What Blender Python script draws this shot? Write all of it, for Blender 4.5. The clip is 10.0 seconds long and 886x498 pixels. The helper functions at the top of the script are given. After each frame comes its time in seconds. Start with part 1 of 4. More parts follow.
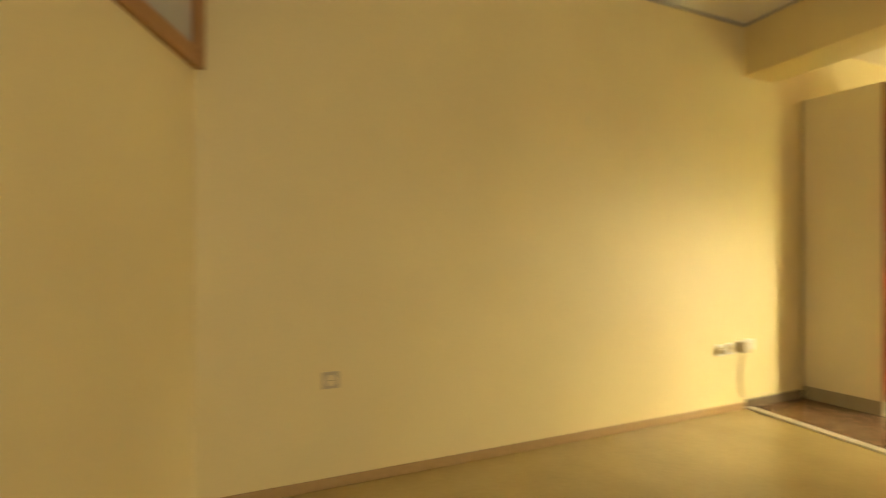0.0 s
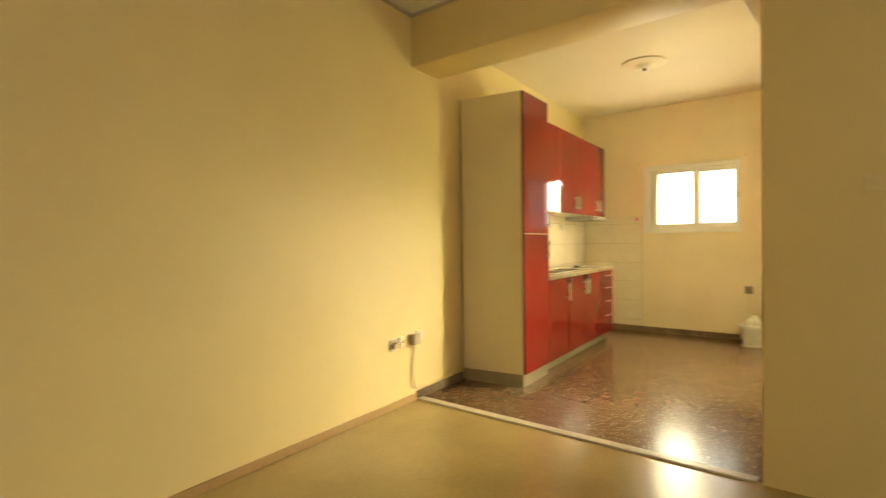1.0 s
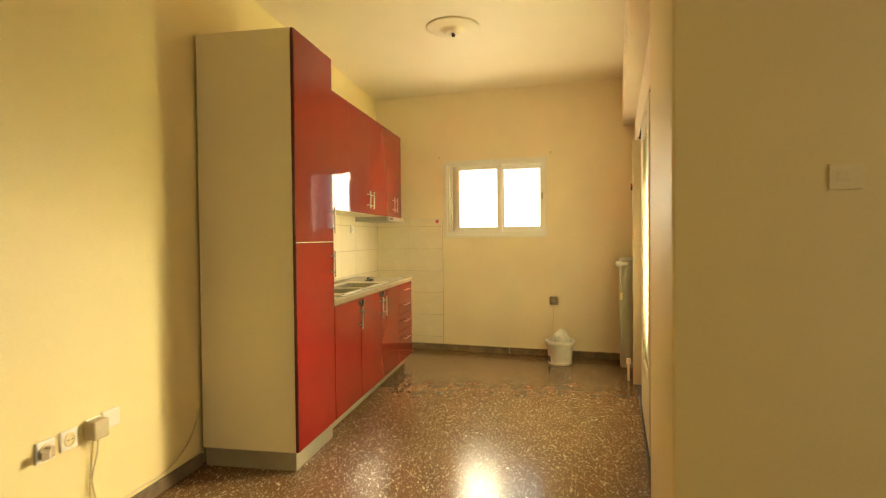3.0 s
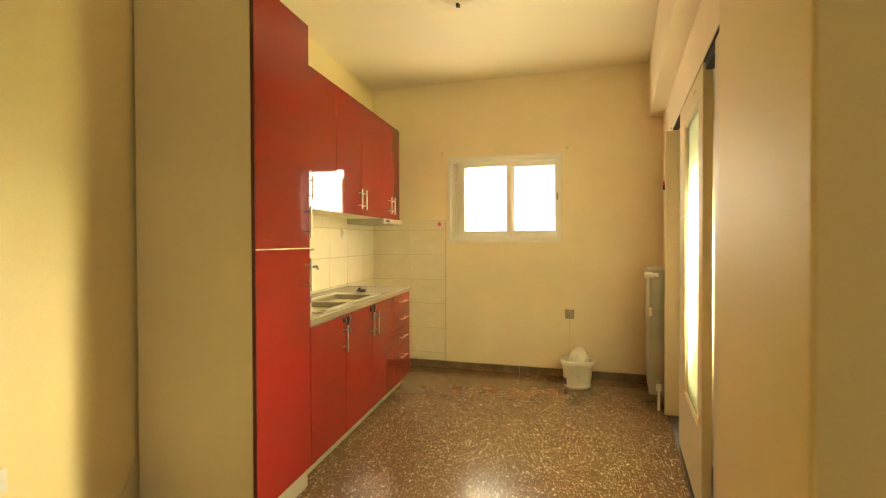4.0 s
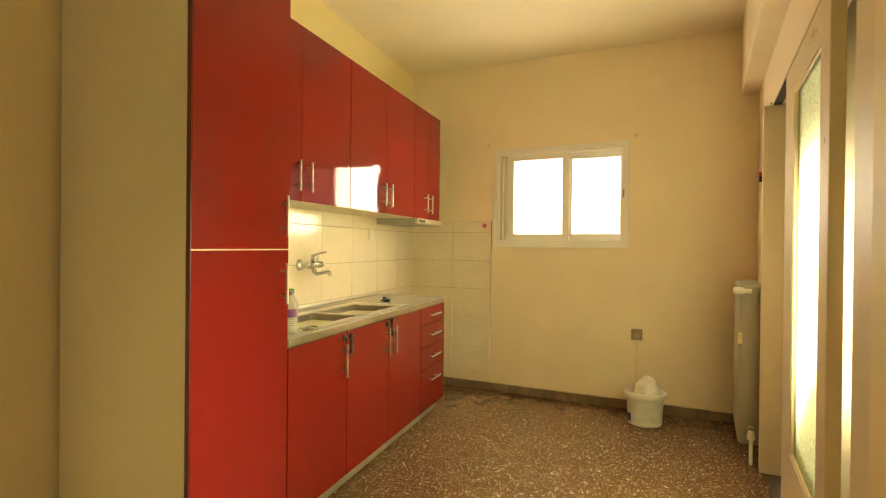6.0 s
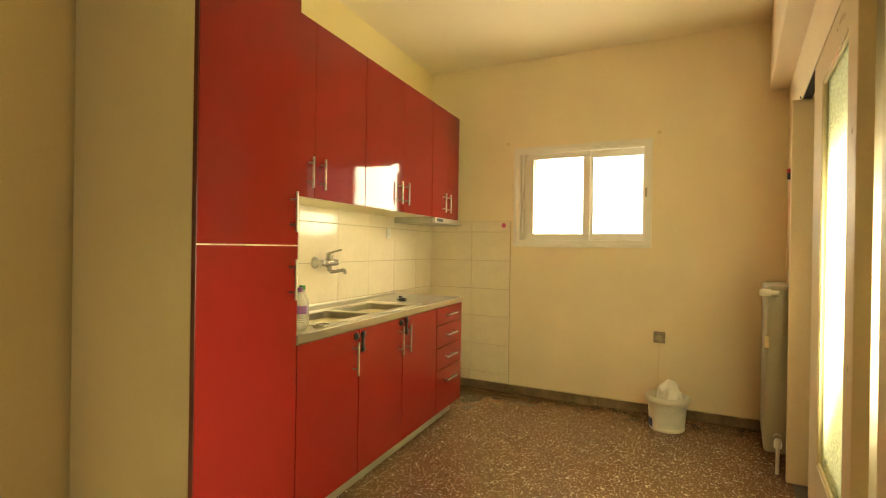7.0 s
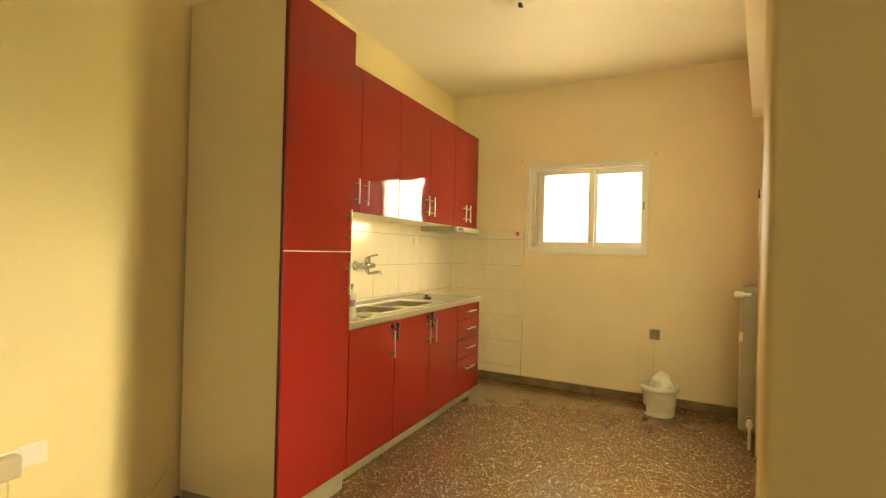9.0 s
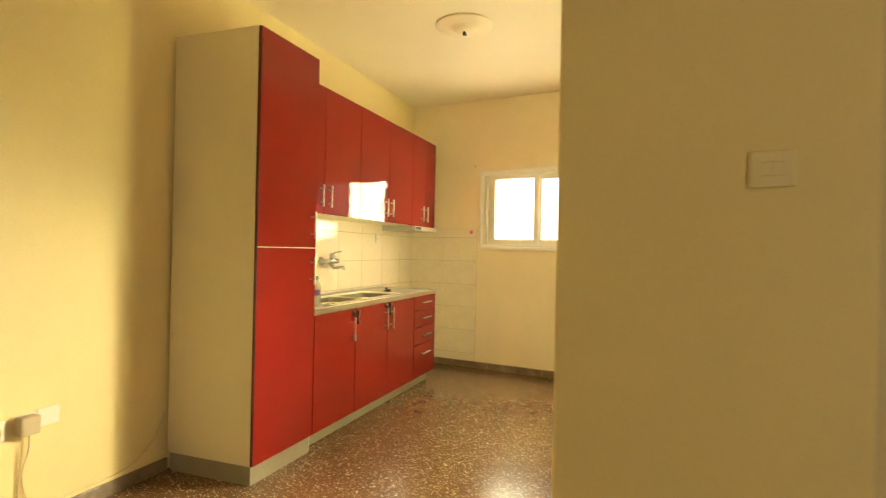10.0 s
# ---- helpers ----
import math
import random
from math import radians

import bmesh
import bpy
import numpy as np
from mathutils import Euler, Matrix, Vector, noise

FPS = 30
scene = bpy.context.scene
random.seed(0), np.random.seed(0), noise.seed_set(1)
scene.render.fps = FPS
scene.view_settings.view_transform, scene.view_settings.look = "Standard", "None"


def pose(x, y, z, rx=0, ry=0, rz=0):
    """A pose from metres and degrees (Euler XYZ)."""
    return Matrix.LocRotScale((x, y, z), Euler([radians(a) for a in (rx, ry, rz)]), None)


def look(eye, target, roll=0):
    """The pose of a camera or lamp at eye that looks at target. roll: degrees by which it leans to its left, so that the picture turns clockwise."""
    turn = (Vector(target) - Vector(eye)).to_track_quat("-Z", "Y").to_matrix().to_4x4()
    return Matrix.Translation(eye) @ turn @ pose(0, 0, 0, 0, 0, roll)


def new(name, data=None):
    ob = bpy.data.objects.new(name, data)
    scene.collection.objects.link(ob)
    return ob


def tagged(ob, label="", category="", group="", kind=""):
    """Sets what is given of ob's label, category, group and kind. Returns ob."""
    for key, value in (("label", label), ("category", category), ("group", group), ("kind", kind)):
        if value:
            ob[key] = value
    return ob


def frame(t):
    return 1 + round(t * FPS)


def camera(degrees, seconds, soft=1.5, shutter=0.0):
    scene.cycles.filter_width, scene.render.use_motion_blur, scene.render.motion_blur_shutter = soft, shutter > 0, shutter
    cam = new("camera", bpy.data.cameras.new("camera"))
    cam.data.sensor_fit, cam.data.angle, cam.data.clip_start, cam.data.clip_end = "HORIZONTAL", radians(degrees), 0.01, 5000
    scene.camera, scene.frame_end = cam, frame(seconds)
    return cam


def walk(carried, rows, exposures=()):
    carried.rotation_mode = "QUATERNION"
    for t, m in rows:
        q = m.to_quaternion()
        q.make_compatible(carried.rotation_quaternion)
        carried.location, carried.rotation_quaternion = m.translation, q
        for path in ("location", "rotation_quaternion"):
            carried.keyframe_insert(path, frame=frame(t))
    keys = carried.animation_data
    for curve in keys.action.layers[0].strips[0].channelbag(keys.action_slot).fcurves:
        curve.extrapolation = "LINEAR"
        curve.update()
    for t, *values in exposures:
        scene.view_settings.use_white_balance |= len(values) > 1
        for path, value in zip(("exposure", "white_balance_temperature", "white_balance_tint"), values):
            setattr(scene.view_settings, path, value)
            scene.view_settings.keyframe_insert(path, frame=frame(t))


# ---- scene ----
cam = camera(78.1, 10.0, soft=1.2, shutter=0.5)
PATH = [
    (0, (0.022, 0.526, 1.186), (0.904, 2.321, 1.195), 0.1),
    (0.5, (0.241, 0.616, 1.206), (1.632, 2.053, 1.191), -0.4),
    (1, (0.509, 0.848, 1.199), (2.203, 1.911, 1.173), -0.7),
    (1.5, (0.802, 1.037, 1.214), (2.657, 1.784, 1.185), -0.8),
    (2, (1.124, 1.192, 1.263), (3.065, 1.674, 1.228), -0.7),
    (2.5, (1.485, 1.264, 1.267), (3.452, 1.621, 1.225), -0.6),
    (4, (2.462, 1.415, 1.292), (4.426, 1.791, 1.263), -0.2),
    (4.5, (2.736, 1.413, 1.29), (4.674, 1.905, 1.266), -0.0),
    (5, (2.918, 1.357, 1.29), (4.828, 1.949, 1.268), 0.3),
    (6.5, (3.237, 1.292, 1.267), (5.125, 1.951, 1.261), 0.7),
    (7, (3.242, 1.256, 1.257), (5.107, 1.978, 1.253), 0.9),
    (7.5, (3.22, 1.212, 1.244), (5.068, 1.977, 1.242), 1.1),
    (8, (3.136, 1.195, 1.241), (4.981, 1.968, 1.242), 1.2),
    (8.5, (2.924, 1.163, 1.269), (4.765, 1.944, 1.274), 1.5),
    (9, (2.677, 1.064, 1.271), (4.518, 1.846, 1.28), 1.4),
    (9.5, (2.451, 0.906, 1.263), (4.297, 1.674, 1.27), 1.3),
    (10, (2.258, 0.755, 1.256), (4.137, 1.44, 1.263), 1.2),
]
walk(cam, [(t, look(eye, target, roll)) for t, eye, target, roll in PATH],
     exposures=[(0, 0.60), (0.5, 0.48), (1.0, 0.48), (2.5, 0.48), (4, 0.45), (5, 0.44), (6.5, 0.24), (7.5, 0.23), (8.5, 0.31), (9.0, 0.39), (9.5, 0.47), (10, 0.58)])


# ---- plan ----
# the far wall, the sliding door's wall and the opening between the rooms are square to each
# other; the long wall behind the units runs askew to them
YW = 3.24                         # wall behind the units
KITCHEN_CEILING, LIVING_CEILING = 2.89, 2.915


def plan_frame(x, y, along):
    """A frame at (x, y) whose x axis runs along a plan direction, with z up."""
    u = Vector((*along, 0)).normalized()
    return Matrix(((u.x, -u.y, 0, x), (u.y, u.x, 0, y), (0, 0, 1, 0), (0, 0, 0, 1)))


# far wall: x out of the room through the wall, y along the wall
FAR = plan_frame(7.59, 0.0, (1, -0.14))
# sliding door's wall: x from the far wall towards the living room, y out of the kitchen
SIDE = plan_frame(7.662, 0.512, (-1, 0.13))
# opening between the rooms: x towards the long wall, y into the living room
CROSS = plan_frame(3.56, 0.97, (0.155, 1))


def side(s, d):
    p = SIDE @ Vector((s, d, 0))
    return p.x, p.y


def cross(p, q):
    v = CROSS @ Vector((p, q, 0))
    return v.x, v.y


def far(d, s, z):
    """A point d in front of the far wall."""
    return FAR @ Vector((-d, s, z))


FAR_IN = FAR.to_3x3() @ Vector((-1, 0, 0))


# ---- light ----
world = bpy.data.worlds.new("sky")
scene.world = world
world.use_nodes = True
wn = world.node_tree.nodes
sky = wn.new("ShaderNodeTexSky")
sky.sky_type, sky.sun_disc, sky.sun_elevation, sky.sun_rotation = "NISHITA", False, radians(40), radians(120)
wn["Background"].inputs["Strength"].default_value = 0.1
world.node_tree.links.new(sky.outputs[0], wn["Background"].inputs["Color"])


def area_light(name, at, toward, width, height, watts, colour, spread=180):
    """Area lamp: sky light entering at an opening, also added glare and fill."""
    lamp = bpy.data.lights.new(name, "AREA")
    lamp.shape, lamp.size, lamp.size_y, lamp.energy, lamp.color = "RECTANGLE", width, height, watts, colour
    lamp.spread = radians(spread)
    ob = new(name, lamp)
    ob.matrix_world = look(at, toward)
    return ob


WARM = (1.0, 0.845, 0.545)
area_light("kitchen_window_light", far(-0.13, 2.03, 1.71), (4.6, 1.6, 0.95), 0.55, 0.68, 27, WARM)
# added lamps for sunlit glare from the next room, at pane and open gap
pane_lamp = area_light("door_pane_light", SIDE @ Vector((2.11, 0.146, 1.20)), SIDE @ Vector((2.11, -1, 1.20)), 0.52, 1.48, 165, WARM)
# added lamp behind the pane, aimed to throw the bright patch on the wall
area_light("door_beam_light", SIDE @ Vector((2.12, 0.150, 1.22)), (3.2, YW, 0.0), 0.40, 0.6, 18, WARM, 60)
# lamp added behind the leaf to whiten the panel seen through the gap
gap_glow = area_light("door_gap_glow", SIDE @ Vector((2.05, 0.168, 1.08)), SIDE @ Vector((2.05, 1, 1.08)), 0.60, 1.25, 14.0, (1.0, 0.80, 0.44))


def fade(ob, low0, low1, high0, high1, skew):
    """Paints glare into a lamp's strength: strongest in the middle, fading upwards and downwards."""
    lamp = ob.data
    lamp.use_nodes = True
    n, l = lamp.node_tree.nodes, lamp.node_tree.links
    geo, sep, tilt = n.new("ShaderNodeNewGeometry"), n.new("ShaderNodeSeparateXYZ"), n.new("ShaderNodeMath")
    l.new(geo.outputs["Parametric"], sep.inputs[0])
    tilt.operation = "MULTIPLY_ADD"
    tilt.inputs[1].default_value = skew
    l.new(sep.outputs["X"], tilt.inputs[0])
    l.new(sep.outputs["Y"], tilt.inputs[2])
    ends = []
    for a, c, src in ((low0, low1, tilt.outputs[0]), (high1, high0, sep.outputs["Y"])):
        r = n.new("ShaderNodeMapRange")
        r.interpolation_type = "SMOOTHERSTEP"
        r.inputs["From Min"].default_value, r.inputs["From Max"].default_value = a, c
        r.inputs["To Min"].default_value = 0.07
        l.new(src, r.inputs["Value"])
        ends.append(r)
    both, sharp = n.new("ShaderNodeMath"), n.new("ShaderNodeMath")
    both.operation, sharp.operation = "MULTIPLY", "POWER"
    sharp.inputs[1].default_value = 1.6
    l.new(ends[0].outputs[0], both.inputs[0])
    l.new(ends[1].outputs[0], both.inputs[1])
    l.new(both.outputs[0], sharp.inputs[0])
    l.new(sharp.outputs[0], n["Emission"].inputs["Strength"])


# slanted lower edge imitates the sun patch on the frosted pane
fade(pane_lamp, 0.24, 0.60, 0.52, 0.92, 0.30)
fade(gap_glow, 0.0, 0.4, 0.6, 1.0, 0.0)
area_light("balcony_door_light", (8.35, 0.06, 0.95), (5.5, 0.5, 0.9), 0.7, 1.6, 24, WARM)
# fill added for the living room, at an unseen opening
area_light("living_fill_light", (0.1, -1.82, 1.30), (2.6, 2.0, 2.0), 2.0, 1.8, 12, WARM)
# fill added in the hall, with no window there, to brighten its wall
area_light("hall_fill_light", (4.2, -2.35, 1.45), (5.68, -0.7, 0.75), 0.9, 1.3, 17, WARM, 95)


# ---- materials ----
def material(name, colour, rough=0.5, metal=0.0, coat=0.0, grain=0.04, scale=60.0, bump=0.0, stain=0.05, stain_scale=1.6, spec=0.5):
    """A painted or solid surface: fine grain and broad unevenness in tone, with slight relief."""
    m = bpy.data.materials.new(name)
    m.use_nodes = True
    n, l = m.node_tree.nodes, m.node_tree.links
    b = n["Principled BSDF"]
    b.inputs["Roughness"].default_value, b.inputs["Metallic"].default_value = rough, metal
    b.inputs["Coat Weight"].default_value = coat
    b.inputs["Coat Roughness"].default_value = 0.06
    b.inputs["Specular IOR Level"].default_value = spec
    pos = n.new("ShaderNodeTexCoord")
    fine, broad = n.new("ShaderNodeTexNoise"), n.new("ShaderNodeTexNoise")
    fine.inputs["Scale"].default_value, fine.inputs["Detail"].default_value = scale, 4
    broad.inputs["Scale"].default_value, broad.inputs["Detail"].default_value = stain_scale, 5
    mul = []
    for tex, amount in ((fine, grain), (broad, stain)):
        l.new(pos.outputs["Object"], tex.inputs["Vector"])
        r = n.new("ShaderNodeMapRange")
        r.inputs["From Min"].default_value, r.inputs["From Max"].default_value = 0.25, 0.75
        r.inputs["To Min"].default_value, r.inputs["To Max"].default_value = 1 - amount, 1 + amount
        l.new(tex.outputs["Fac"], r.inputs["Value"])
        mul.append(r)
    both = n.new("ShaderNodeMath")
    both.operation = "MULTIPLY"
    l.new(mul[0].outputs[0], both.inputs[0])
    l.new(mul[1].outputs[0], both.inputs[1])
    mix = n.new("ShaderNodeVectorMath")
    mix.operation = "SCALE"
    mix.inputs[0].default_value = colour
    l.new(both.outputs[0], mix.inputs["Scale"])
    l.new(mix.outputs[0], b.inputs["Base Color"])
    if rough > 0.08:
        rr = n.new("ShaderNodeMapRange")
        rr.inputs["To Min"].default_value, rr.inputs["To Max"].default_value = rough * 0.85, min(1, rough * 1.15)
        l.new(broad.outputs["Fac"], rr.inputs["Value"])
        l.new(rr.outputs[0], b.inputs["Roughness"])
    if bump:
        bp = n.new("ShaderNodeBump")
        bp.inputs["Strength"].default_value, bp.inputs["Distance"].default_value = bump, 0.002
        l.new(fine.outputs["Fac"], bp.inputs["Height"])
        l.new(bp.outputs[0], b.inputs["Normal"])
    return m


def terrazzo(name, ground, chip_a, chip_b, rough):
    """Polished terrazzo: marble chips of two sizes in a coloured cement."""
    m = bpy.data.materials.new(name)
    m.use_nodes = True
    n, l = m.node_tree.nodes, m.node_tree.links
    b = n["Principled BSDF"]
    pos = n.new("ShaderNodeTexCoord")
    colour = None
    base = n.new("ShaderNodeTexNoise")
    base.inputs["Scale"].default_value, base.inputs["Detail"].default_value = 7, 6
    l.new(pos.outputs["Object"], base.inputs["Vector"])
    tone = n.new("ShaderNodeMix")
    tone.data_type = "RGBA"
    tone.inputs[6].default_value = (*[c * 0.7 for c in ground], 1)
    tone.inputs[7].default_value = (*[c * 1.35 for c in ground], 1)
    l.new(base.outputs["Fac"], tone.inputs[0])
    colour = tone.outputs[2]
    warp = n.new("ShaderNodeTexNoise")
    warp.inputs["Scale"].default_value = 70
    l.new(pos.outputs["Object"], warp.inputs["Vector"])
    shift = n.new("ShaderNodeVectorMath")
    shift.operation = "MULTIPLY_ADD"
    shift.inputs[1].default_value = (0.026, 0.026, 0.026)
    l.new(warp.outputs["Color"], shift.inputs[0])
    l.new(pos.outputs["Object"], shift.inputs[2])
    for scale, size, share in ((140, 0.36, 0.30), (84, 0.33, 0.20), (52, 0.28, 0.16), (32, 0.26, 0.05)):
        v = n.new("ShaderNodeTexVoronoi")
        v.inputs["Scale"].default_value = scale
        l.new(shift.outputs[0], v.inputs["Vector"])
        inside = n.new("ShaderNodeMath")
        inside.operation = "LESS_THAN"
        inside.inputs[1].default_value = size
        l.new(v.outputs["Distance"], inside.inputs[0])
        split = n.new("ShaderNodeSeparateColor")
        l.new(v.outputs["Color"], split.inputs[0])
        pick = n.new("ShaderNodeMath")
        pick.operation = "LESS_THAN"
        pick.inputs[1].default_value = share
        l.new(split.outputs[0], pick.inputs[0])
        use = n.new("ShaderNodeMath")
        use.operation = "MULTIPLY"
        l.new(inside.outputs[0], use.inputs[0])
        l.new(pick.outputs[0], use.inputs[1])
        chip = n.new("ShaderNodeMix")
        chip.data_type = "RGBA"
        chip.inputs[6].default_value = (*chip_a, 1)
        chip.inputs[7].default_value = (*chip_b, 1)
        l.new(split.outputs[1], chip.inputs[0])
        lay = n.new("ShaderNodeMix")
        lay.data_type = "RGBA"
        l.new(use.outputs[0], lay.inputs[0])
        l.new(colour, lay.inputs[6])
        l.new(chip.outputs[2], lay.inputs[7])
        colour = lay.outputs[2]
    b.inputs["Specular IOR Level"].default_value = 0.32
    l.new(colour, b.inputs["Base Color"])
    wear = n.new("ShaderNodeTexNoise")
    wear.inputs["Scale"].default_value, wear.inputs["Detail"].default_value = 2.2, 6
    l.new(pos.outputs["Object"], wear.inputs["Vector"])
    r = n.new("ShaderNodeMapRange")
    r.inputs["To Min"].default_value, r.inputs["To Max"].default_value = rough * 0.85, rough * 1.2
    l.new(wear.outputs["Fac"], r.inputs["Value"])
    l.new(r.outputs[0], b.inputs["Roughness"])
    return m


def glowing(name, colour, strength):
    m = bpy.data.materials.new(name)
    m.use_nodes = True
    n = m.node_tree.nodes
    e = n.new("ShaderNodeEmission")
    e.inputs["Color"].default_value, e.inputs["Strength"].default_value = (*colour, 1), strength
    m.node_tree.links.new(e.outputs[0], n["Material Output"].inputs["Surface"])
    return m


def glass(name, tint, clear, rough, ripple=0.0, scatter=None):
    """A pane: part clear, part scattering, with a glossy face."""
    m = bpy.data.materials.new(name)
    m.use_nodes = True
    n, l = m.node_tree.nodes, m.node_tree.links
    t, s, g = n.new("ShaderNodeBsdfTransparent"), n.new("ShaderNodeBsdfTranslucent"), n.new("ShaderNodeBsdfGlossy")
    t.inputs["Color"].default_value, s.inputs["Color"].default_value = (*tint, 1), (*(scatter or tint), 1)
    g.inputs["Roughness"].default_value = rough
    mix, face = n.new("ShaderNodeMixShader"), n.new("ShaderNodeMixShader")
    mix.inputs[0].default_value, face.inputs[0].default_value = 1 - clear, 0.06
    l.new(t.outputs[0], mix.inputs[1])
    l.new(s.outputs[0], mix.inputs[2])
    l.new(mix.outputs[0], face.inputs[1])
    l.new(g.outputs[0], face.inputs[2])
    l.new(face.outputs[0], n["Material Output"].inputs["Surface"])
    if ripple:
        pos, w, bp = n.new("ShaderNodeTexCoord"), n.new("ShaderNodeTexNoise"), n.new("ShaderNodeBump")
        w.inputs["Scale"].default_value = 90
        st, streak, fac = n.new("ShaderNodeMapping"), n.new("ShaderNodeTexNoise"), n.new("ShaderNodeMapRange")
        st.inputs["Scale"].default_value = (55, 55, 110)
        streak.inputs["Scale"].default_value, streak.inputs["Detail"].default_value = 1.0, 3
        fac.inputs["From Min"].default_value, fac.inputs["From Max"].default_value = 0.35, 0.65
        fac.inputs["To Min"].default_value, fac.inputs["To Max"].default_value = 1 - clear * 1.5, 1 - clear * 0.5
        l.new(pos.outputs["Object"], st.inputs[0])
        l.new(st.outputs[0], streak.inputs["Vector"])
        l.new(streak.outputs["Fac"], fac.inputs["Value"])
        l.new(fac.outputs[0], mix.inputs[0])
        bp.inputs["Strength"].default_value, bp.inputs["Distance"].default_value = ripple, 0.003
        l.new(pos.outputs["Object"], w.inputs["Vector"])
        l.new(w.outputs["Fac"], bp.inputs["Height"])
        for bsdf in (s, g):
            l.new(bp.outputs[0], bsdf.inputs["Normal"])
    return m


def wood_material(name, dark, light):
    m = material(name, light, rough=0.4, grain=0.1, scale=30, bump=0.1)
    n, l = m.node_tree.nodes, m.node_tree.links
    pos, st, w = n.new("ShaderNodeTexCoord"), n.new("ShaderNodeMapping"), n.new("ShaderNodeTexNoise")
    st.inputs["Scale"].default_value = (40, 4, 40)
    l.new(pos.outputs["Object"], st.inputs[0])
    l.new(st.outputs[0], w.inputs["Vector"])
    ramp = n.new("ShaderNodeMix")
    ramp.data_type = "RGBA"
    ramp.inputs[6].default_value, ramp.inputs[7].default_value = (*dark, 1), (*light, 1)
    l.new(w.outputs["Fac"], ramp.inputs[0])
    l.new(ramp.outputs[2], n["Principled BSDF"].inputs["Base Color"])
    return m


WALL = material("cream_wall_paint", (0.79, 0.657, 0.33), rough=0.55, grain=0.025, scale=140, bump=0.15, stain=0.035)
CEIL = material("ceiling_paint", (0.83, 0.73, 0.525), rough=0.7, grain=0.02, scale=120, bump=0.1, stain=0.03)
CEIL_WHITE = material("white_ceiling_paint", (0.80, 0.77, 0.70), rough=0.7, grain=0.02, scale=120, bump=0.1, stain=0.03)
LIVING_FLOOR = material("olive_beige_sheet_floor", (0.43, 0.33, 0.14), rough=0.22, grain=0.06, scale=35, stain=0.10, stain_scale=2.5)
TERRAZZO = terrazzo("red_brown_terrazzo", (0.140, 0.077, 0.039), (0.76, 0.64, 0.45), (0.34, 0.19, 0.10), 0.19)
HALL_FLOOR = terrazzo("dark_grey_terrazzo", (0.06, 0.05, 0.04), (0.20, 0.18, 0.15), (0.12, 0.10, 0.08), 0.4)
MARBLE = material("grey_marble_skirting", (0.205, 0.15, 0.09), rough=0.35, grain=0.25, scale=25, stain=0.3, stain_scale=6)
WHITE_MARBLE = material("white_marble", (0.62, 0.57, 0.46), rough=0.3, grain=0.1, scale=18, stain=0.12, stain_scale=5)
TAN_SKIRT = material("tan_wooden_skirting", (0.42, 0.27, 0.11), rough=0.45, grain=0.1, scale=40)
HALL_WALL = material("off_white_hall_paint", (0.82, 0.76, 0.60), rough=0.55, grain=0.025, scale=140, bump=0.15, stain=0.05)
PAINT_LINE = material("old_paint_line", (0.62, 0.52, 0.32), rough=0.7, grain=0.15, scale=60)
RED = material("red_lacquer", (0.20, 0.0155, 0.0115), rough=0.055, coat=0.0, grain=0.02, scale=80, stain=0.05, spec=0.22)
# darker copy of the red lacquer, with the edge's shade in its colour
RED_EDGE = material("shaded_red_door_edge", (0.10, 0.008, 0.006), rough=0.4)
MELAMINE = material("cream_melamine_panel", (0.72, 0.64, 0.42), rough=0.42, grain=0.02, scale=90, stain=0.03)
# cream wall paint again, with the kitchen's brighter light put into its colour
KITCHEN_WALL = material("cream_wall_paint_lit", (0.88, 0.755, 0.535), rough=0.55, grain=0.025, scale=140, bump=0.15, stain=0.05, stain_scale=2.2)
TILE = material("glazed_cream_tile", (0.85, 0.755, 0.585), rough=0.12, grain=0.02, scale=30, stain=0.04, stain_scale=8, spec=0.28)
GROUT = material("brown_grout", (0.50, 0.40, 0.24), rough=0.85, grain=0.1)
WORKTOP = material("pale_laminate_worktop", (0.44, 0.405, 0.325), rough=0.26, grain=0.06, scale=120, stain=0.05)
STEEL = material("brushed_steel", (0.58, 0.54, 0.45), rough=0.32, metal=0.9, grain=0.06, scale=150, stain=0.05)
BOWL_STEEL = material("dull_bowl_steel", (0.34, 0.31, 0.25), rough=0.38, metal=0.85, grain=0.08, scale=150, stain=0.1, stain_scale=6)
CHROME = material("chrome", (0.56, 0.55, 0.52), rough=0.27, metal=1.0, grain=0.01)
ALU = material("aluminium_plinth", (0.31, 0.27, 0.19), rough=0.42, metal=0.15, grain=0.05, stain=0.1, stain_scale=5)
WHITE = material("white_painted_aluminium", (0.84, 0.81, 0.74), rough=0.4, grain=0.02, stain=0.03)
PLASTIC = material("white_plastic", (0.78, 0.75, 0.66), rough=0.35, grain=0.02, stain=0.03)
CREAM_PLASTIC = material("cream_plastic", (0.74, 0.62, 0.35), rough=0.45, grain=0.02)
GREY_PLASTIC = material("grey_brown_plastic", (0.36, 0.29, 0.19), rough=0.45, grain=0.04)
BLACK = material("black_plastic", (0.022, 0.02, 0.018), rough=0.4, grain=0.1)
PAINTED_WOOD = material("cream_painted_woodwork", (0.72, 0.62, 0.40), rough=0.4, grain=0.03, scale=60, bump=0.1, stain=0.05)
RADIATOR = material("old_radiator_enamel", (0.35, 0.322, 0.235), rough=0.4, grain=0.04, stain=0.1, stain_scale=6)
WOOD = wood_material("varnished_wood", (0.24, 0.11, 0.035), (0.48, 0.25, 0.09))
PINK = material("pink_label", (0.72, 0.12, 0.27), rough=0.5)
PURPLE = material("purple_label", (0.16, 0.05, 0.22), rough=0.45)
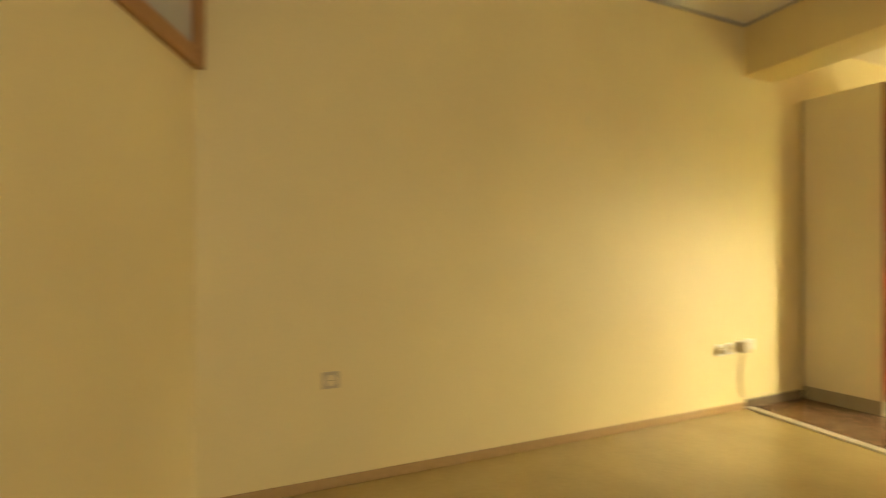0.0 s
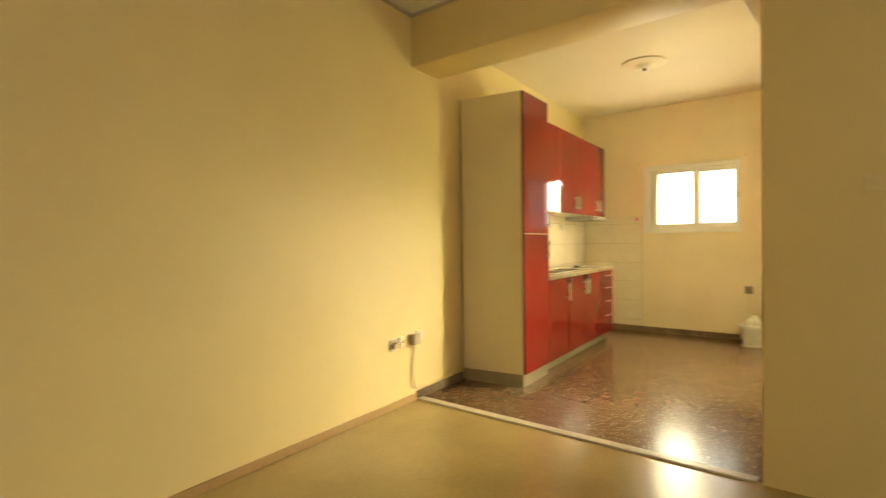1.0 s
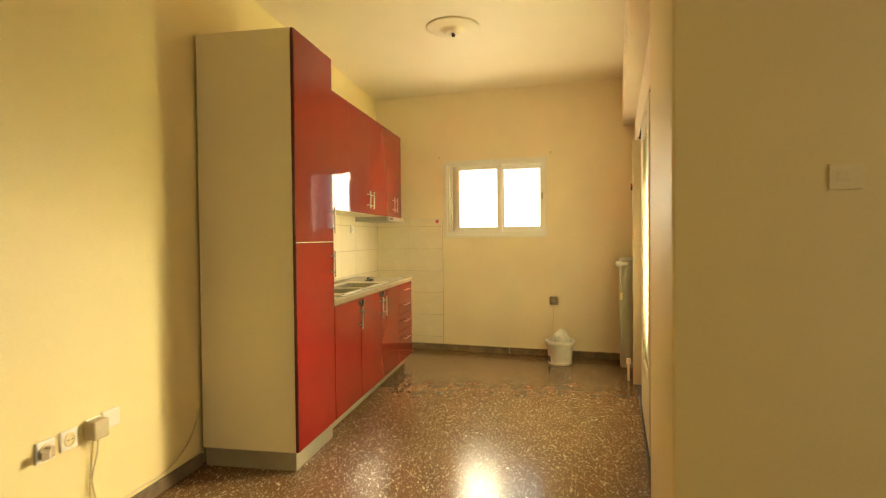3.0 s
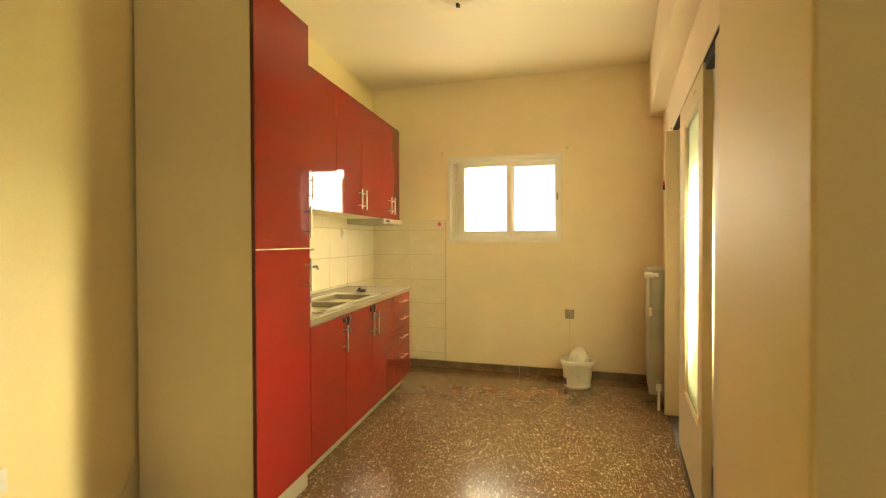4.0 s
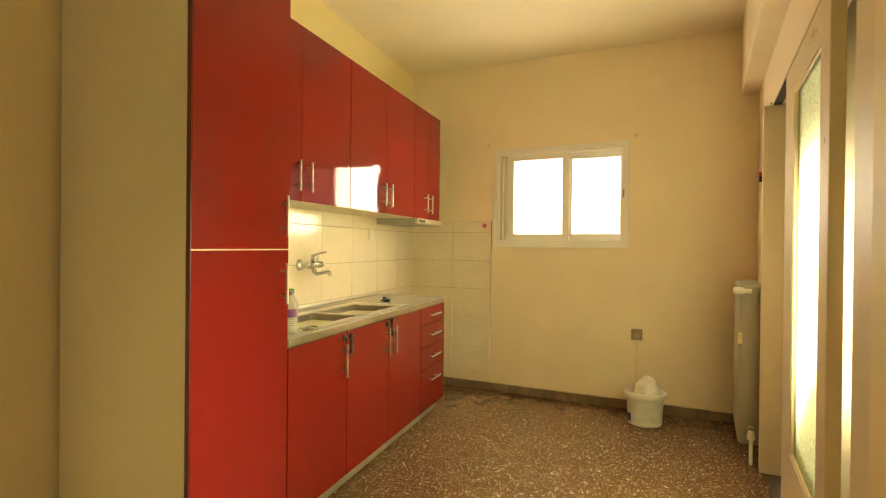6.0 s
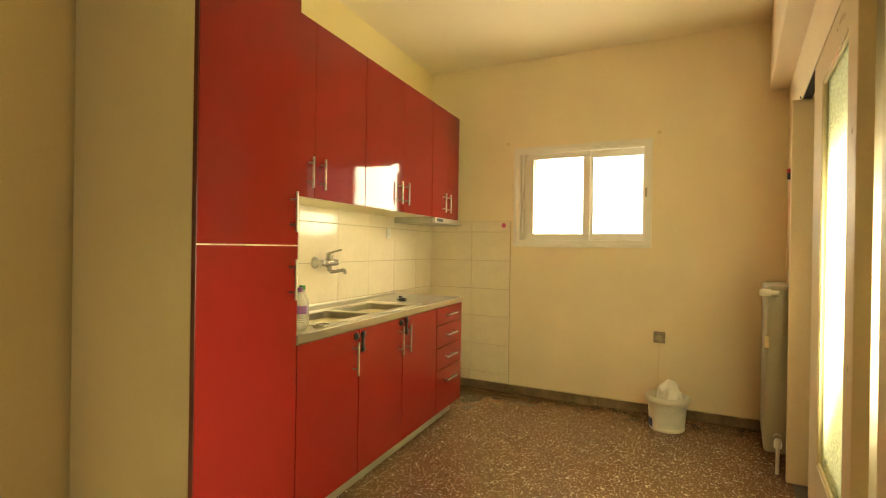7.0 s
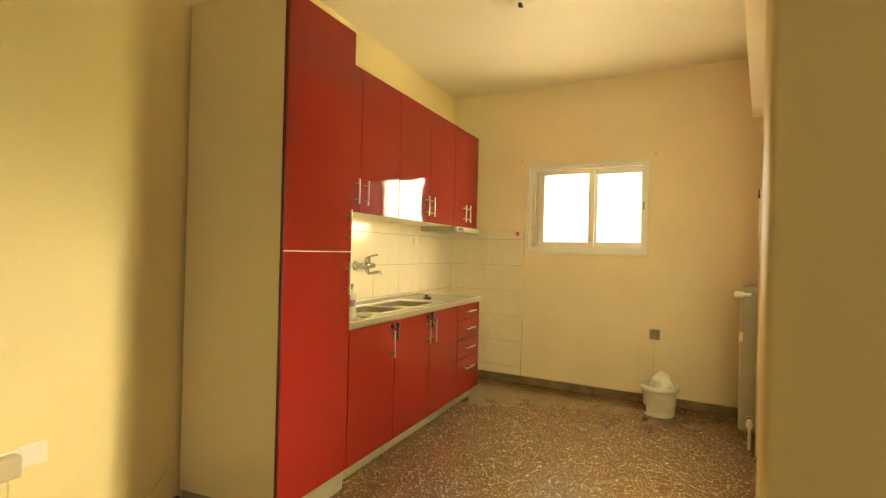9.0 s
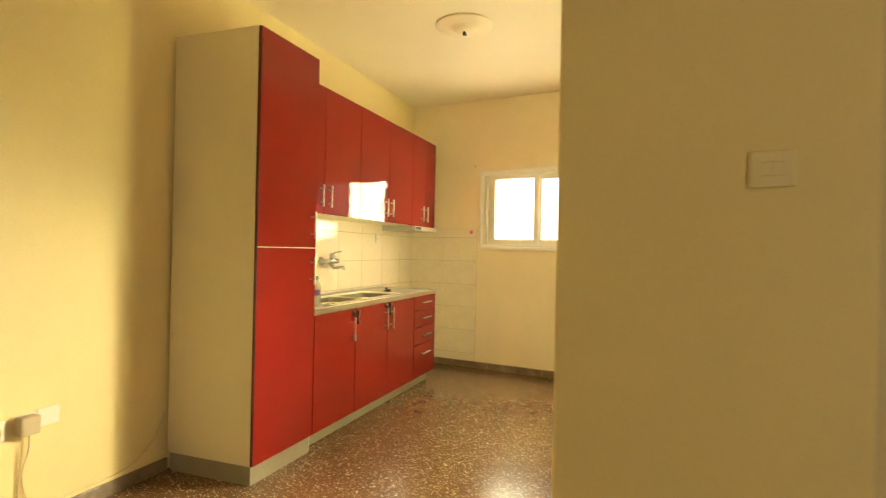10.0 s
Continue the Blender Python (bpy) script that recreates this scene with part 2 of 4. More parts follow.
GREEN = material("green_cap", (0.05, 0.32, 0.06), rough=0.4)
BLUE = material("blue_label", (0.03, 0.06, 0.2), rough=0.45)
RED_PLASTIC = material("red_plastic", (0.5, 0.04, 0.03), rough=0.4)
BAG = material("white_plastic_bag", (0.80, 0.78, 0.70), rough=0.35, grain=0.04, bump=0.3)
IVORY = material("ivory_plastic", (0.80, 0.69, 0.42), rough=0.45, grain=0.02)
TAUPE = material("taupe_plastic", (0.52, 0.43, 0.28), rough=0.45, grain=0.03)
CABLE = material("cream_cable", (0.68, 0.56, 0.33), rough=0.5)
DARK = material("slot_shade_and_seal", (0.02, 0.016, 0.01), rough=0.9)
DAYLIGHT = glowing("daylight_sky", (1.0, 0.97, 0.90), 3.5)
CLEAR = glass("window_glass", (0.97, 0.98, 0.95), 0.97, 0.03)
FROSTED = glass("frosted_glass", (0.92, 0.91, 0.80), 0.40, 0.25, 0.6, (0.58, 0.63, 0.50))
BOTTLE = glass("bottle_plastic", (0.95, 0.95, 0.88), 0.62, 0.08)


# ---- building helpers ----
def box(bm, x0, x1, y0, y1, z0, z1, bevel=0.0, m=None, segments=2):
    """Adds a box, its edges rounded, to bm."""
    b = bmesh.new()
    bmesh.ops.create_cube(b, size=1)
    bmesh.ops.scale(b, vec=(abs(x1 - x0), abs(y1 - y0), abs(z1 - z0)), verts=b.verts)
    bmesh.ops.translate(b, vec=((x0 + x1) / 2, (y0 + y1) / 2, (z0 + z1) / 2), verts=b.verts)
    if bevel:
        bmesh.ops.bevel(b, geom=b.edges[:], offset=bevel, segments=segments, affect="EDGES", profile=0.5)
    return join(bm, b, m)


def join(bm, b, m=None):
    if m is not None:
        bmesh.ops.transform(b, matrix=m, verts=b.verts)
    me = bpy.data.meshes.new("piece")
    b.to_mesh(me)
    b.free()
    bm.from_mesh(me)
    bpy.data.meshes.remove(me)
    return bm


def prism(bm, outline, z0, z1, bevel=0.0):
    """Adds an upright prism over a counter-clockwise outline of (x, y); bevel rounds its upright edges."""
    b = bmesh.new()
    low = [b.verts.new((x, y, z0)) for x, y in outline]
    high = [b.verts.new((x, y, z1)) for x, y in outline]
    k = len(outline)
    b.faces.new(low[::-1])
    b.faces.new(high)
    for i in range(k):
        b.faces.new((low[i], low[(i + 1) % k], high[(i + 1) % k], high[i]))
    if bevel:
        sides = [e for e in b.edges if abs(e.verts[0].co.z - e.verts[1].co.z) > 1e-4]
        bmesh.ops.bevel(b, geom=sides, offset=bevel, segments=4, affect="EDGES", profile=0.5)
    return join(bm, b)


def rod(bm, a, b_, r, r2=None, segments=16):
    """Adds a round bar or cone from a to b_."""
    a, b_ = Vector(a), Vector(b_)
    d = b_ - a
    b = bmesh.new()
    bmesh.ops.create_cone(b, cap_ends=True, segments=segments, radius1=r, radius2=r if r2 is None else r2, depth=d.length)
    m = Matrix.Translation((a + b_) / 2) @ d.to_track_quat("Z", "Y").to_matrix().to_4x4()
    return join(bm, b, m)


def lathe(bm, profile, centre, axis=(0, 0, 1), segments=32, squash=1.0):
    """Adds a turned form: (radius, height) pairs swept round an axis."""
    b = bmesh.new()
    rings = []
    for r, h in profile:
        rings.append([b.verts.new((r * math.cos(2 * math.pi * i / segments), r * squash * math.sin(2 * math.pi * i / segments), h)) for i in range(segments)])
    for lo, hi in zip(rings, rings[1:]):
        for i in range(segments):
            j = (i + 1) % segments
            b.faces.new((lo[i], lo[j], hi[j], hi[i]))
    b.faces.new(rings[0][::-1])
    b.faces.new(rings[-1])
    m = Matrix.Translation(centre) @ Vector(axis).to_track_quat("Z", "Y").to_matrix().to_4x4()
    return join(bm, b, m)


def tube(bm, points, r, segments=8):
    """Adds a bent round tube along points."""
    pts = [Vector(p) for p in points]
    smooth = [pts[0]]
    for i in range(len(pts) - 1):
        p0, p1, p2, p3 = pts[max(i - 1, 0)], pts[i], pts[i + 1], pts[min(i + 2, len(pts) - 1)]
        for k in range(1, 7):
            t = k / 6
            smooth.append(0.5 * (2 * p1 + (p2 - p0) * t + (2 * p0 - 5 * p1 + 4 * p2 - p3) * t * t + (3 * p1 - p0 - 3 * p2 + p3) * t ** 3))
    b = bmesh.new()
    rings = []
    for i, p in enumerate(smooth):
        d = (smooth[min(i + 1, len(smooth) - 1)] - smooth[max(i - 1, 0)]).normalized()
        q = d.to_track_quat("Z", "Y")
        rings.append([b.verts.new(p + q @ Vector((r * math.cos(2 * math.pi * k / segments), r * math.sin(2 * math.pi * k / segments), 0))) for k in range(segments)])
    for lo, hi in zip(rings, rings[1:]):
        for k in range(segments):
            b.faces.new((lo[k], lo[(k + 1) % segments], hi[(k + 1) % segments], hi[k]))
    b.faces.new(rings[0][::-1])
    b.faces.new(rings[-1])
    return join(bm, b)


def mesh_object(name, bm, mat, smooth=False):
    me = bpy.data.meshes.new(name)
    bm.to_mesh(me)
    bm.free()
    me.materials.append(mat)
    if smooth:
        me.shade_smooth()
        me.set_sharp_from_angle(angle=radians(40))
    return new(name, me)


def structure(name, bm, mat, label, smooth=False):
    return tagged(mesh_object(name, bm, mat, smooth), label, kind="structure")


def thing(name, at, label, category, group="", kind=""):
    ob = new(name)
    ob.empty_display_size = 0.05
    ob.location = at
    return tagged(ob, label, category, group, kind)


def part(name, bm, mat, parent, label="", smooth=False):
    """Links bm, given in world metres, as one mesh under a thing or a part."""
    ob = mesh_object(name, bm, mat, smooth)
    ob.parent = parent
    base = parent.matrix_basis if parent.parent is None else parent.parent.matrix_basis
    ob.matrix_parent_inverse = Matrix.Translation(base.translation).inverted() if parent.parent is None else Matrix()
    return tagged(ob, label)


def B():
    return bmesh.new()


# ---- structure ----
structure("wall_north", prism(B(), [(0.105, YW), (8.25, YW), (8.25, YW + 0.2), (0.0, YW + 0.2)], 0, 3.05), WALL, "long cream painted wall behind the kitchen units")
Y0, Y1, Z0, Z1 = 1.293, 2.433, 1.278, 2.133      # the window's opening along the far wall
b = B()
for y0, y1, z0, z1 in ((0.33, Y0, 0, 3.05), (Y1, 3.42, 0, 3.05), (Y0, Y1, 0, Z0), (Y0, Y1, Z1, 3.05)):
    box(b, 0, 0.2, y0, y1, z0, z1, 0, FAR)
structure("wall_east", b, KITCHEN_WALL, "cream painted kitchen wall with a small window")
# the side with the sliding door
structure("wall_south", box(B(), -0.75, 0.90, 0.115, 0.21, 0, 2.40, 0, SIDE), KITCHEN_WALL, "short cream wall behind the radiator")
structure("lintel", box(B(), 0.90, 3.20, 0.115, 0.21, 2.10, 2.40, 0, SIDE), KITCHEN_WALL, "cream lintel over the sliding door")
structure("beam_side", box(B(), -0.10, 4.18, 0, 0.24, 2.40, 3.05, 0.006, SIDE), KITCHEN_WALL, "cream plastered beam over the sliding door")
P = [cross(-0.024, 0), cross(-0.63, 0), cross(-0.63, -0.19), cross(-0.20, -0.19), (4.49, 0.69), (4.51, 0.832)]
structure("wall_pier", prism(B(), P, 0, 3.05, 0.012), WALL, "cream plastered pier between the kitchen and the hall", True)
structure("beam_cross", box(B(), 0.0, 2.35, -0.37, 0.0, 2.52, 3.05, 0.012, CROSS), WALL, "cream plastered beam between living room and kitchen", True)
structure("wall_hall_head", box(B(), -1.55, -0.63, -0.14, 0.0, 2.14, 3.05, 0.004, CROSS), WALL, "cream wall over the hall doorway")
structure("wall_hall_side", box(B(), -3.2, -1.55, -0.14, 0.0, 0, 3.05, 0.004, CROSS), WALL, "cream wall beside the hall doorway")
# living room shell behind the camera
structure("wall_back", prism(B(), [(0.105, YW), (0.0, YW + 0.2), (-1.35, 0.1), (-1.35, -2.0), (-1.2, -2.0), (-1.2, 0.05)], 0, 3.05), WALL, "cream wall at the back of the living room")
# wall out of view; its wide opening is added for the fill
b = B()
for x0, x1, z0, z1 in ((-1.3, -1.0, 0, 3.05), (1.2, 3.5, 0, 3.05), (-1.0, 1.2, 0, 0.4), (-1.0, 1.2, 2.3, 3.05)):
    box(b, x0, x1, -2.0, -1.85, z0, z1)
structure("wall_living_south", b, WALL, "cream living room wall, out of view, with an opening added for light")
# hall and corridor
b = B()
box(b, 5.68, 5.81, -2.5, -0.45, 0, 3.05)
box(b, 5.81, 8.6, -0.58, -0.45, 0, 3.05)
structure("wall_hall", b, HALL_WALL, "plain cream hall wall")
structure("wall_hall_south", box(B(), 3.2, 6.0, -2.65, -2.5, 0, 3.05), WALL, "cream wall at the end of the hall")
b = B()
box(b, 8.45, 8.6, -0.45, 0.62, 1.85, 3.05)
box(b, 8.45, 8.6, 0.46, 0.62, 0, 1.85)
box(b, 8.45, 8.6, -0.45, -0.33, 0, 1.85)
box(b, 8.05, 8.6, 0.60, 0.72, 0, 3.05)
structure("wall_corridor_end", b, WALL, "cream wall round the balcony door")
# floors and ceilings
T0, T1 = cross(-3.3, -0.035), cross(2.36, -0.035)
structure("floor_living", prism(B(), [(-1.4, -2.1), (T0[0], -2.1), T0, cross(-0.6, -0.035), cross(2.36, -0.035), (-1.4, 3.3)], -0.1, 0.0), LIVING_FLOOR, "olive-beige glossy sheet floor")
structure("floor_kitchen", prism(B(), [side(4.10, 0.10), side(-0.10, 0.10), (8.10, 3.3), cross(2.36, -0.035), cross(0, -0.035)], -0.1, 0.001), TERRAZZO, "polished red-brown terrazzo with pale chips")
structure("floor_hall", prism(B(), [T0, (T0[0], -2.7), (8.7, -2.7), (8.7, 0.75), side(-0.10, 0.10), side(4.10, 0.10), cross(-0.02, -0.036)], -0.1, 0.0005), HALL_FLOOR, "dark grey terrazzo hall floor")
structure("threshold", box(B(), 0.0, 2.31, -0.07, 0.0, -0.01, 0.012, 0.004, CROSS), WHITE_MARBLE, "white marble threshold strip between the floors")
structure("ceiling_kitchen", prism(B(), [cross(-0.2, -0.1), side(-0.15, 0.1), (8.25, 3.4), cross(2.45, -0.1)], KITCHEN_CEILING, 3.0), CEIL, "pale cream kitchen ceiling")
structure("ceiling_living", prism(B(), [(-1.4, -2.1), (T0[0] + 0.2, -2.1), cross(-0.6, -0.1), cross(2.45, -0.1), (-1.4, 3.4)], LIVING_CEILING, 3.02), CEIL_WHITE, "white living room ceiling")
structure("ceiling_hall", prism(B(), [cross(-3.2, -0.1), (3.2, -2.7), (8.7, -2.7), (8.7, 0.8), side(-0.05, 0.15), side(4.2, 0.15)], 2.80, 3.02), CEIL_WHITE, "white hall ceiling")
# cornice of the living room
b = B()
box(b, 0.1, 3.91, YW - 0.018, YW, LIVING_CEILING - 0.022, LIVING_CEILING, 0.004)
box(b, -0.6, 2.29, 0.0, 0.018, LIVING_CEILING - 0.022, LIVING_CEILING, 0.004, CROSS)
structure("cornice", b, material("grey_cornice", (0.45, 0.42, 0.36), rough=0.6), "thin grey cornice under the living room ceiling")
# skirtings
structure("baseboard_living", box(B(), 0.12, 3.905, YW - 0.014, YW, 0, 0.052, 0.004), TAN_SKIRT, "tan wooden skirting board")
SK = 0.07
b = B()
box(b, 3.915, 4.612, YW - 0.016, YW, 0, SK, 0.005)
box(b, 7.25, 8.02, YW - 0.016, YW, 0, SK, 0.005)
skirting = structure("baseboard_kitchen", b, MARBLE, "worn grey-brown marble skirting")
q = 0.50
for length in (0.62, 0.58, 0.60, 0.55, 0.22, 0.12, 0.065):
    lift = random.uniform(-0.002, 0.002)
    part("skirting_piece", box(B(), -0.016 + lift, 0, q + 0.001, q + length - 0.001, 0, SK + lift, 0.004, FAR), MARBLE, skirting)
    q += length
b = B()
y = 0.55
while y < 2.44:
    step = random.uniform(0.02, 0.09)
    box(b, -random.uniform(0.006, 0.015), 0.001, y, y + step, SK - 0.001, SK + random.uniform(0.0025, 0.007), 0, FAR)
    y += step + (random.uniform(0.0, 0.03) if random.random() < 0.3 else 0.0)
structure("trim", b, PAINT_LINE, "ragged line of old cream paint over the skirting")
b = B()
box(b, 5.665, 5.68, -2.5, -0.45, 0, 0.078, 0.003)
box(b, 5.665, 8.4, -0.45, -0.435, 0, 0.078, 0.003)
structure("baseboard_hall", b, WHITE_MARBLE, "white marble hall skirting")
# hall doorway lining
b = B()
box(b, -0.722, -0.6302, -0.188, -0.125, 0, 2.128, 0.003, CROSS)
box(b, -1.55, -0.631, -0.16, 0.012, 2.128, 2.15, 0.003, CROSS)
structure("door_frame_hall", b, PAINTED_WOOD, "cream painted lining of the hall doorway")

# ---- kitchen window ----
def ring(bm, x0, x1, y0, y1, z0, z1, w, bevel=0.003, m=None):
    """Adds a rectangular frame with bars w wide in an x plane."""
    box(bm, x0, x1, y0, y1, z0, z0 + w, bevel, m)
    box(bm, x0, x1, y0, y1, z1 - w, z1, bevel, m)
    box(bm, x0, x1, y0, y0 + w, z0 + w, z1 - w, bevel, m)
    box(bm, x0, x1, y1 - w, y1, z0 + w, z1 - w, bevel, m)
    return bm


win = thing("window_1", far(0, 1.86, Z0), "small white aluminium sliding window with two sashes", "window", kind="structure")
b = ring(B(), -0.018, 0.02, Y0, Y1, Z0, Z1, 0.034, 0.003, FAR)
ring(b, -0.008, 0.12, Y0 + 0.030, Y1 - 0.030, Z0 + 0.030, Z1 - 0.030, 0.030, 0.003, FAR)
part("window_frame", b, WHITE, win)
part("sash", ring(B(), 0.008, 0.035, 1.775, 2.312, Z0 + 0.057, Z1 - 0.052, 0.056, 0.004, FAR), WHITE, win)
part("pane", box(B(), 0.018, 0.023, 1.825, 2.262, Z0 + 0.10, Z1 - 0.095, 0, FAR), CLEAR, win).visible_shadow = False
part("sash", ring(B(), 0.0365, 0.064, 1.30, 1.825, Z0 + 0.047, Z1 - 0.047, 0.068, 0.004, FAR), WHITE, win)
part("pane", box(B(), 0.048, 0.053, 1.365, 1.762, Z0 + 0.10, Z1 - 0.095, 0, FAR), CLEAR, win).visible_shadow = False
part("side_profile", box(box(B(), 0.037, 0.08, 2.25, 2.41, Z0 + 0.05, Z1 - 0.05, 0.003, FAR), 0.008, 0.038, 2.345, 2.365, Z0 + 0.05, Z1 - 0.05, 0.003, FAR), WHITE, win)
part("pull", box(B(), 0.0, 0.009, 1.795, 1.805, 1.61, 1.78, 0.003, FAR), WHITE, win)
part("catch", box(B(), -0.012, 0.01, 1.325, 1.342, 1.68, 1.75, 0.003, FAR), ALU, win)
structure("backdrop", box(B(), 9.2, 9.25, 1.02, 4.5, 0.5, 4.0), DAYLIGHT, "bright overcast daylight outside the kitchen window")
for q, z in ((2.492, 2.18), (1.245, 2.172)):
    b = B()
    rod(b, far(0.012, q, z + 0.004), far(-0.004, q, z), 0.004)
    rod(b, far(0.003, q, z), far(-0.002, q, z), 0.016, 0.012)
    tagged(mesh_object("wall_plug", b, CREAM_PLASTIC), "old screw plug stuck in the plaster by the window", "wall plug", "screw plugs by the window")

# ---- tiles ----
ROWS_Z = [0.072, 0.152, 0.402, 0.653, 0.898, 1.150, 1.406, 1.504]
TILE_END = 2.457
g = 0.0016
b = box(B(), 5.16, 8.04, YW - 0.006, YW + 0.002, SK, 1.504)
splash = structure("backsplash", box(b, -0.006, 0.002, TILE_END, 3.26, SK, 1.504, 0, FAR), GROUT, "cream glazed wall tiles with brown joints behind the worktop")
tile_meshes = {}


def tile(w, h):
    key = (round(w, 3), round(h, 3))
    if key not in tile_meshes:
        b = box(B(), -w / 2, w / 2, -0.004, 0.004, -h / 2, h / 2, 0.0015, segments=1)
        me = bpy.data.meshes.new("tile")
        b.to_mesh(me)
        b.free()
        me.materials.append(TILE)
        tile_meshes[key] = me
    return tile_meshes[key]


def lay_tile(a0, a1, z0, z1, far):
    w, h = a1 - a0 - 2 * g, z1 - z0 - 2 * g
    ob = new("tile", tile(w, h))
    ob.parent = splash
    tilt = random.uniform(-0.12, 0.12)
    if far:
        ob.matrix_basis = FAR @ pose(-0.008, (a0 + a1) / 2, (z0 + z1) / 2, 0, tilt, 90)
    else:
        ob.matrix_basis = pose((a0 + a1) / 2, YW - 0.008, (z0 + z1) / 2, tilt, 0, 0)


for z0, z1 in zip(ROWS_Z, ROWS_Z[1:]):
    cols = [5.16, 5.53, 5.96, 6.39, 6.815, 7.24, 7.67, 8.034] if z1 > 0.85 else [7.24, 7.67, 8.034]
    for a0, a1 in zip(cols, cols[1:]):
        lay_tile(a0, a1, z0, z1, False)
    for a0, a1 in ((TILE_END + 0.002, 2.833), (2.833, 3.263)):
        lay_tile(a0, a1, z0, z1, True)
b = lathe(B(), [(0.021, 0), (0.021, 0.001), (0.015, 0.0016)], far(0.0125, 2.521, 1.464), FAR_IN, 20)
tagged(mesh_object("sticker", b, PINK), "small round pink sticker on a wall tile", "sticker")


# ---- kitchen units ----
YF, YU = 2.64, 2.89


def bar_handle(parent, x, y, z, length, upright=True):
    """A steel bar on two posts, standing off a front."""
    b = B()
    h = length / 2
    ends = [(0, 0, -h), (0, 0, h)] if upright else [(-h, 0, 0), (h, 0, 0)]
    at = Vector((x, y - 0.032, z))
    rod(b, at + Vector(ends[0]), at + Vector(ends[1]), 0.0055, segments=12)
    for e in ends:
        o = at + Vector(e) * 0.62
        rod(b, o, o + Vector((0, 0.033, 0)), 0.004, segments=10)
    return part("handle", b, STEEL, parent, "slim steel bar handle", True)


def front(parent, name, x0, x1, z0, z1, y):
    b = box(B(), x0 + 0.0015, x1 - 0.0015, y, y + 0.018, z0 + 0.0015, z1 - 0.0015, 0.0012, segments=1)
    return part(name, b, RED, parent, "glossy red " + name.replace("_", " ") + " front")


def unit(name, x0, x1, y0, y1, z0, z1, label):
    u = thing(name, (x0, y1, z0), label, "cabinet", "kitchen units")
    b = B()
    t = 0.016
    box(b, x0, x0 + t, y0, y1, z0, z1, 0.001, segments=1)
    box(b, x1 - t, x1, y0, y1, z0, z1, 0.001, segments=1)
    box(b, x0 + t, x1 - t, y0, y1, z0, z0 + t)
    box(b, x0 + t, x1 - t, y0, y1, z1 - t, z1)
    box(b, x0 + t, x1 - t, y1 - 0.006, y1, z0 + t, z1 - t)
    part("body", b, MELAMINE, u, "cream melamine carcass")
    return u


# tall unit
PL = 0.106
tall = unit("tall_cabinet", 4.60, 5.146, YF + 0.019, YW - 0.022, PL, 2.418, "tall cream cabinet with two glossy red doors by the wall")
low = front(tall, "lower_door", 4.604, 5.146, PL, 1.256, YF)
high = front(tall, "upper_door", 4.604, 5.146, 1.258, 2.418, YF)
part("door_edge", box(B(), 4.6008, 4.6045, YF + 0.001, YF + 0.018, PL + 0.002, 2.415), RED_EDGE, tall, "edge of the doors, painted dark for shade")
part("mid_shelf_edge", box(B(), 4.602, 5.144, YF + 0.002, YF + 0.03, 1.2546, 1.2594), MELAMINE, tall)
bar_handle(high, 5.092, YF, 1.394, 0.165)
bar_handle(low, 5.092, YF, 1.118, 0.165)
for y in (2.70, 2.84, 2.98, 3.10):
    b = lathe(B(), [(0.007, 0), (0.007, 0.001), (0.004, 0.0015)], (4.6, y, 1.262), (-1, 0, 0), 14)
    part("screw_cap", b, CREAM_PLASTIC, tall)
for y in (2.72, 2.90, 3.08):
    b = lathe(B(), [(0.006, 0), (0.006, 0.001), (0.004, 0.0015)], (4.6, y, 2.40), (-1, 0, 0), 14)
    part("screw_cap", b, CREAM_PLASTIC, tall)
part("plinth", box(B(), 4.612, 5.146, YF + 0.022, YW - 0.03, 0, PL, 0.002), ALU, tall, "grey aluminium plinth")

# base units
TOP = 0.845
b1 = unit("base_cabinet", 5.149, 5.664, YF + 0.019, YW - 0.02, PL, TOP, "base cabinet with one glossy red door under the sink")
d = front(b1, "door", 5.149, 5.664, PL, TOP - 0.004, YF)
bar_handle(d, 5.606, YF, 0.702, 0.165)
b2 = unit("base_cabinet", 5.667, 6.720, YF + 0.019, YW - 0.02, PL, TOP, "base cabinet with a pair of glossy red doors")
d = front(b2, "door", 5.667, 6.1785, PL, TOP - 0.004, YF)
d2 = front(b2, "door", 6.1785, 6.720, PL, TOP - 0.004, YF)
bar_handle(d, 6.126, YF, 0.713, 0.165)
bar_handle(d2, 6.229, YF, 0.713, 0.165)
b3 = unit("drawer_cabinet", 6.723, 7.238, YF + 0.019, YW - 0.02, PL, TOP, "base cabinet with four glossy red drawers")
for z0, z1 in ((PL, 0.401), (0.401, 0.558), (0.558, 0.715), (0.715, TOP - 0.004)):
    d = front(b3, "drawer", 6.723, 7.238, z0, z1, YF)
    bar_handle(d, 6.960, YF, (z0 + z1) / 2 + (0.065 if z1 < 0.45 else 0.004), 0.20, False)
for u, x0, x1 in ((b1, 5.146, 5.664), (b2, 5.664, 6.72), (b3, 6.72, 7.23)):
    part("plinth", box(B(), x0, x1, YF + 0.080, YF + 0.098, 0, PL, 0.001, segments=1), ALU, u, "grey aluminium plinth")
part("plinth_clip", box(B(), 5.148, 5.160, YF + 0.030, YF + 0.082, 0, PL, 0.001), WHITE, b1)


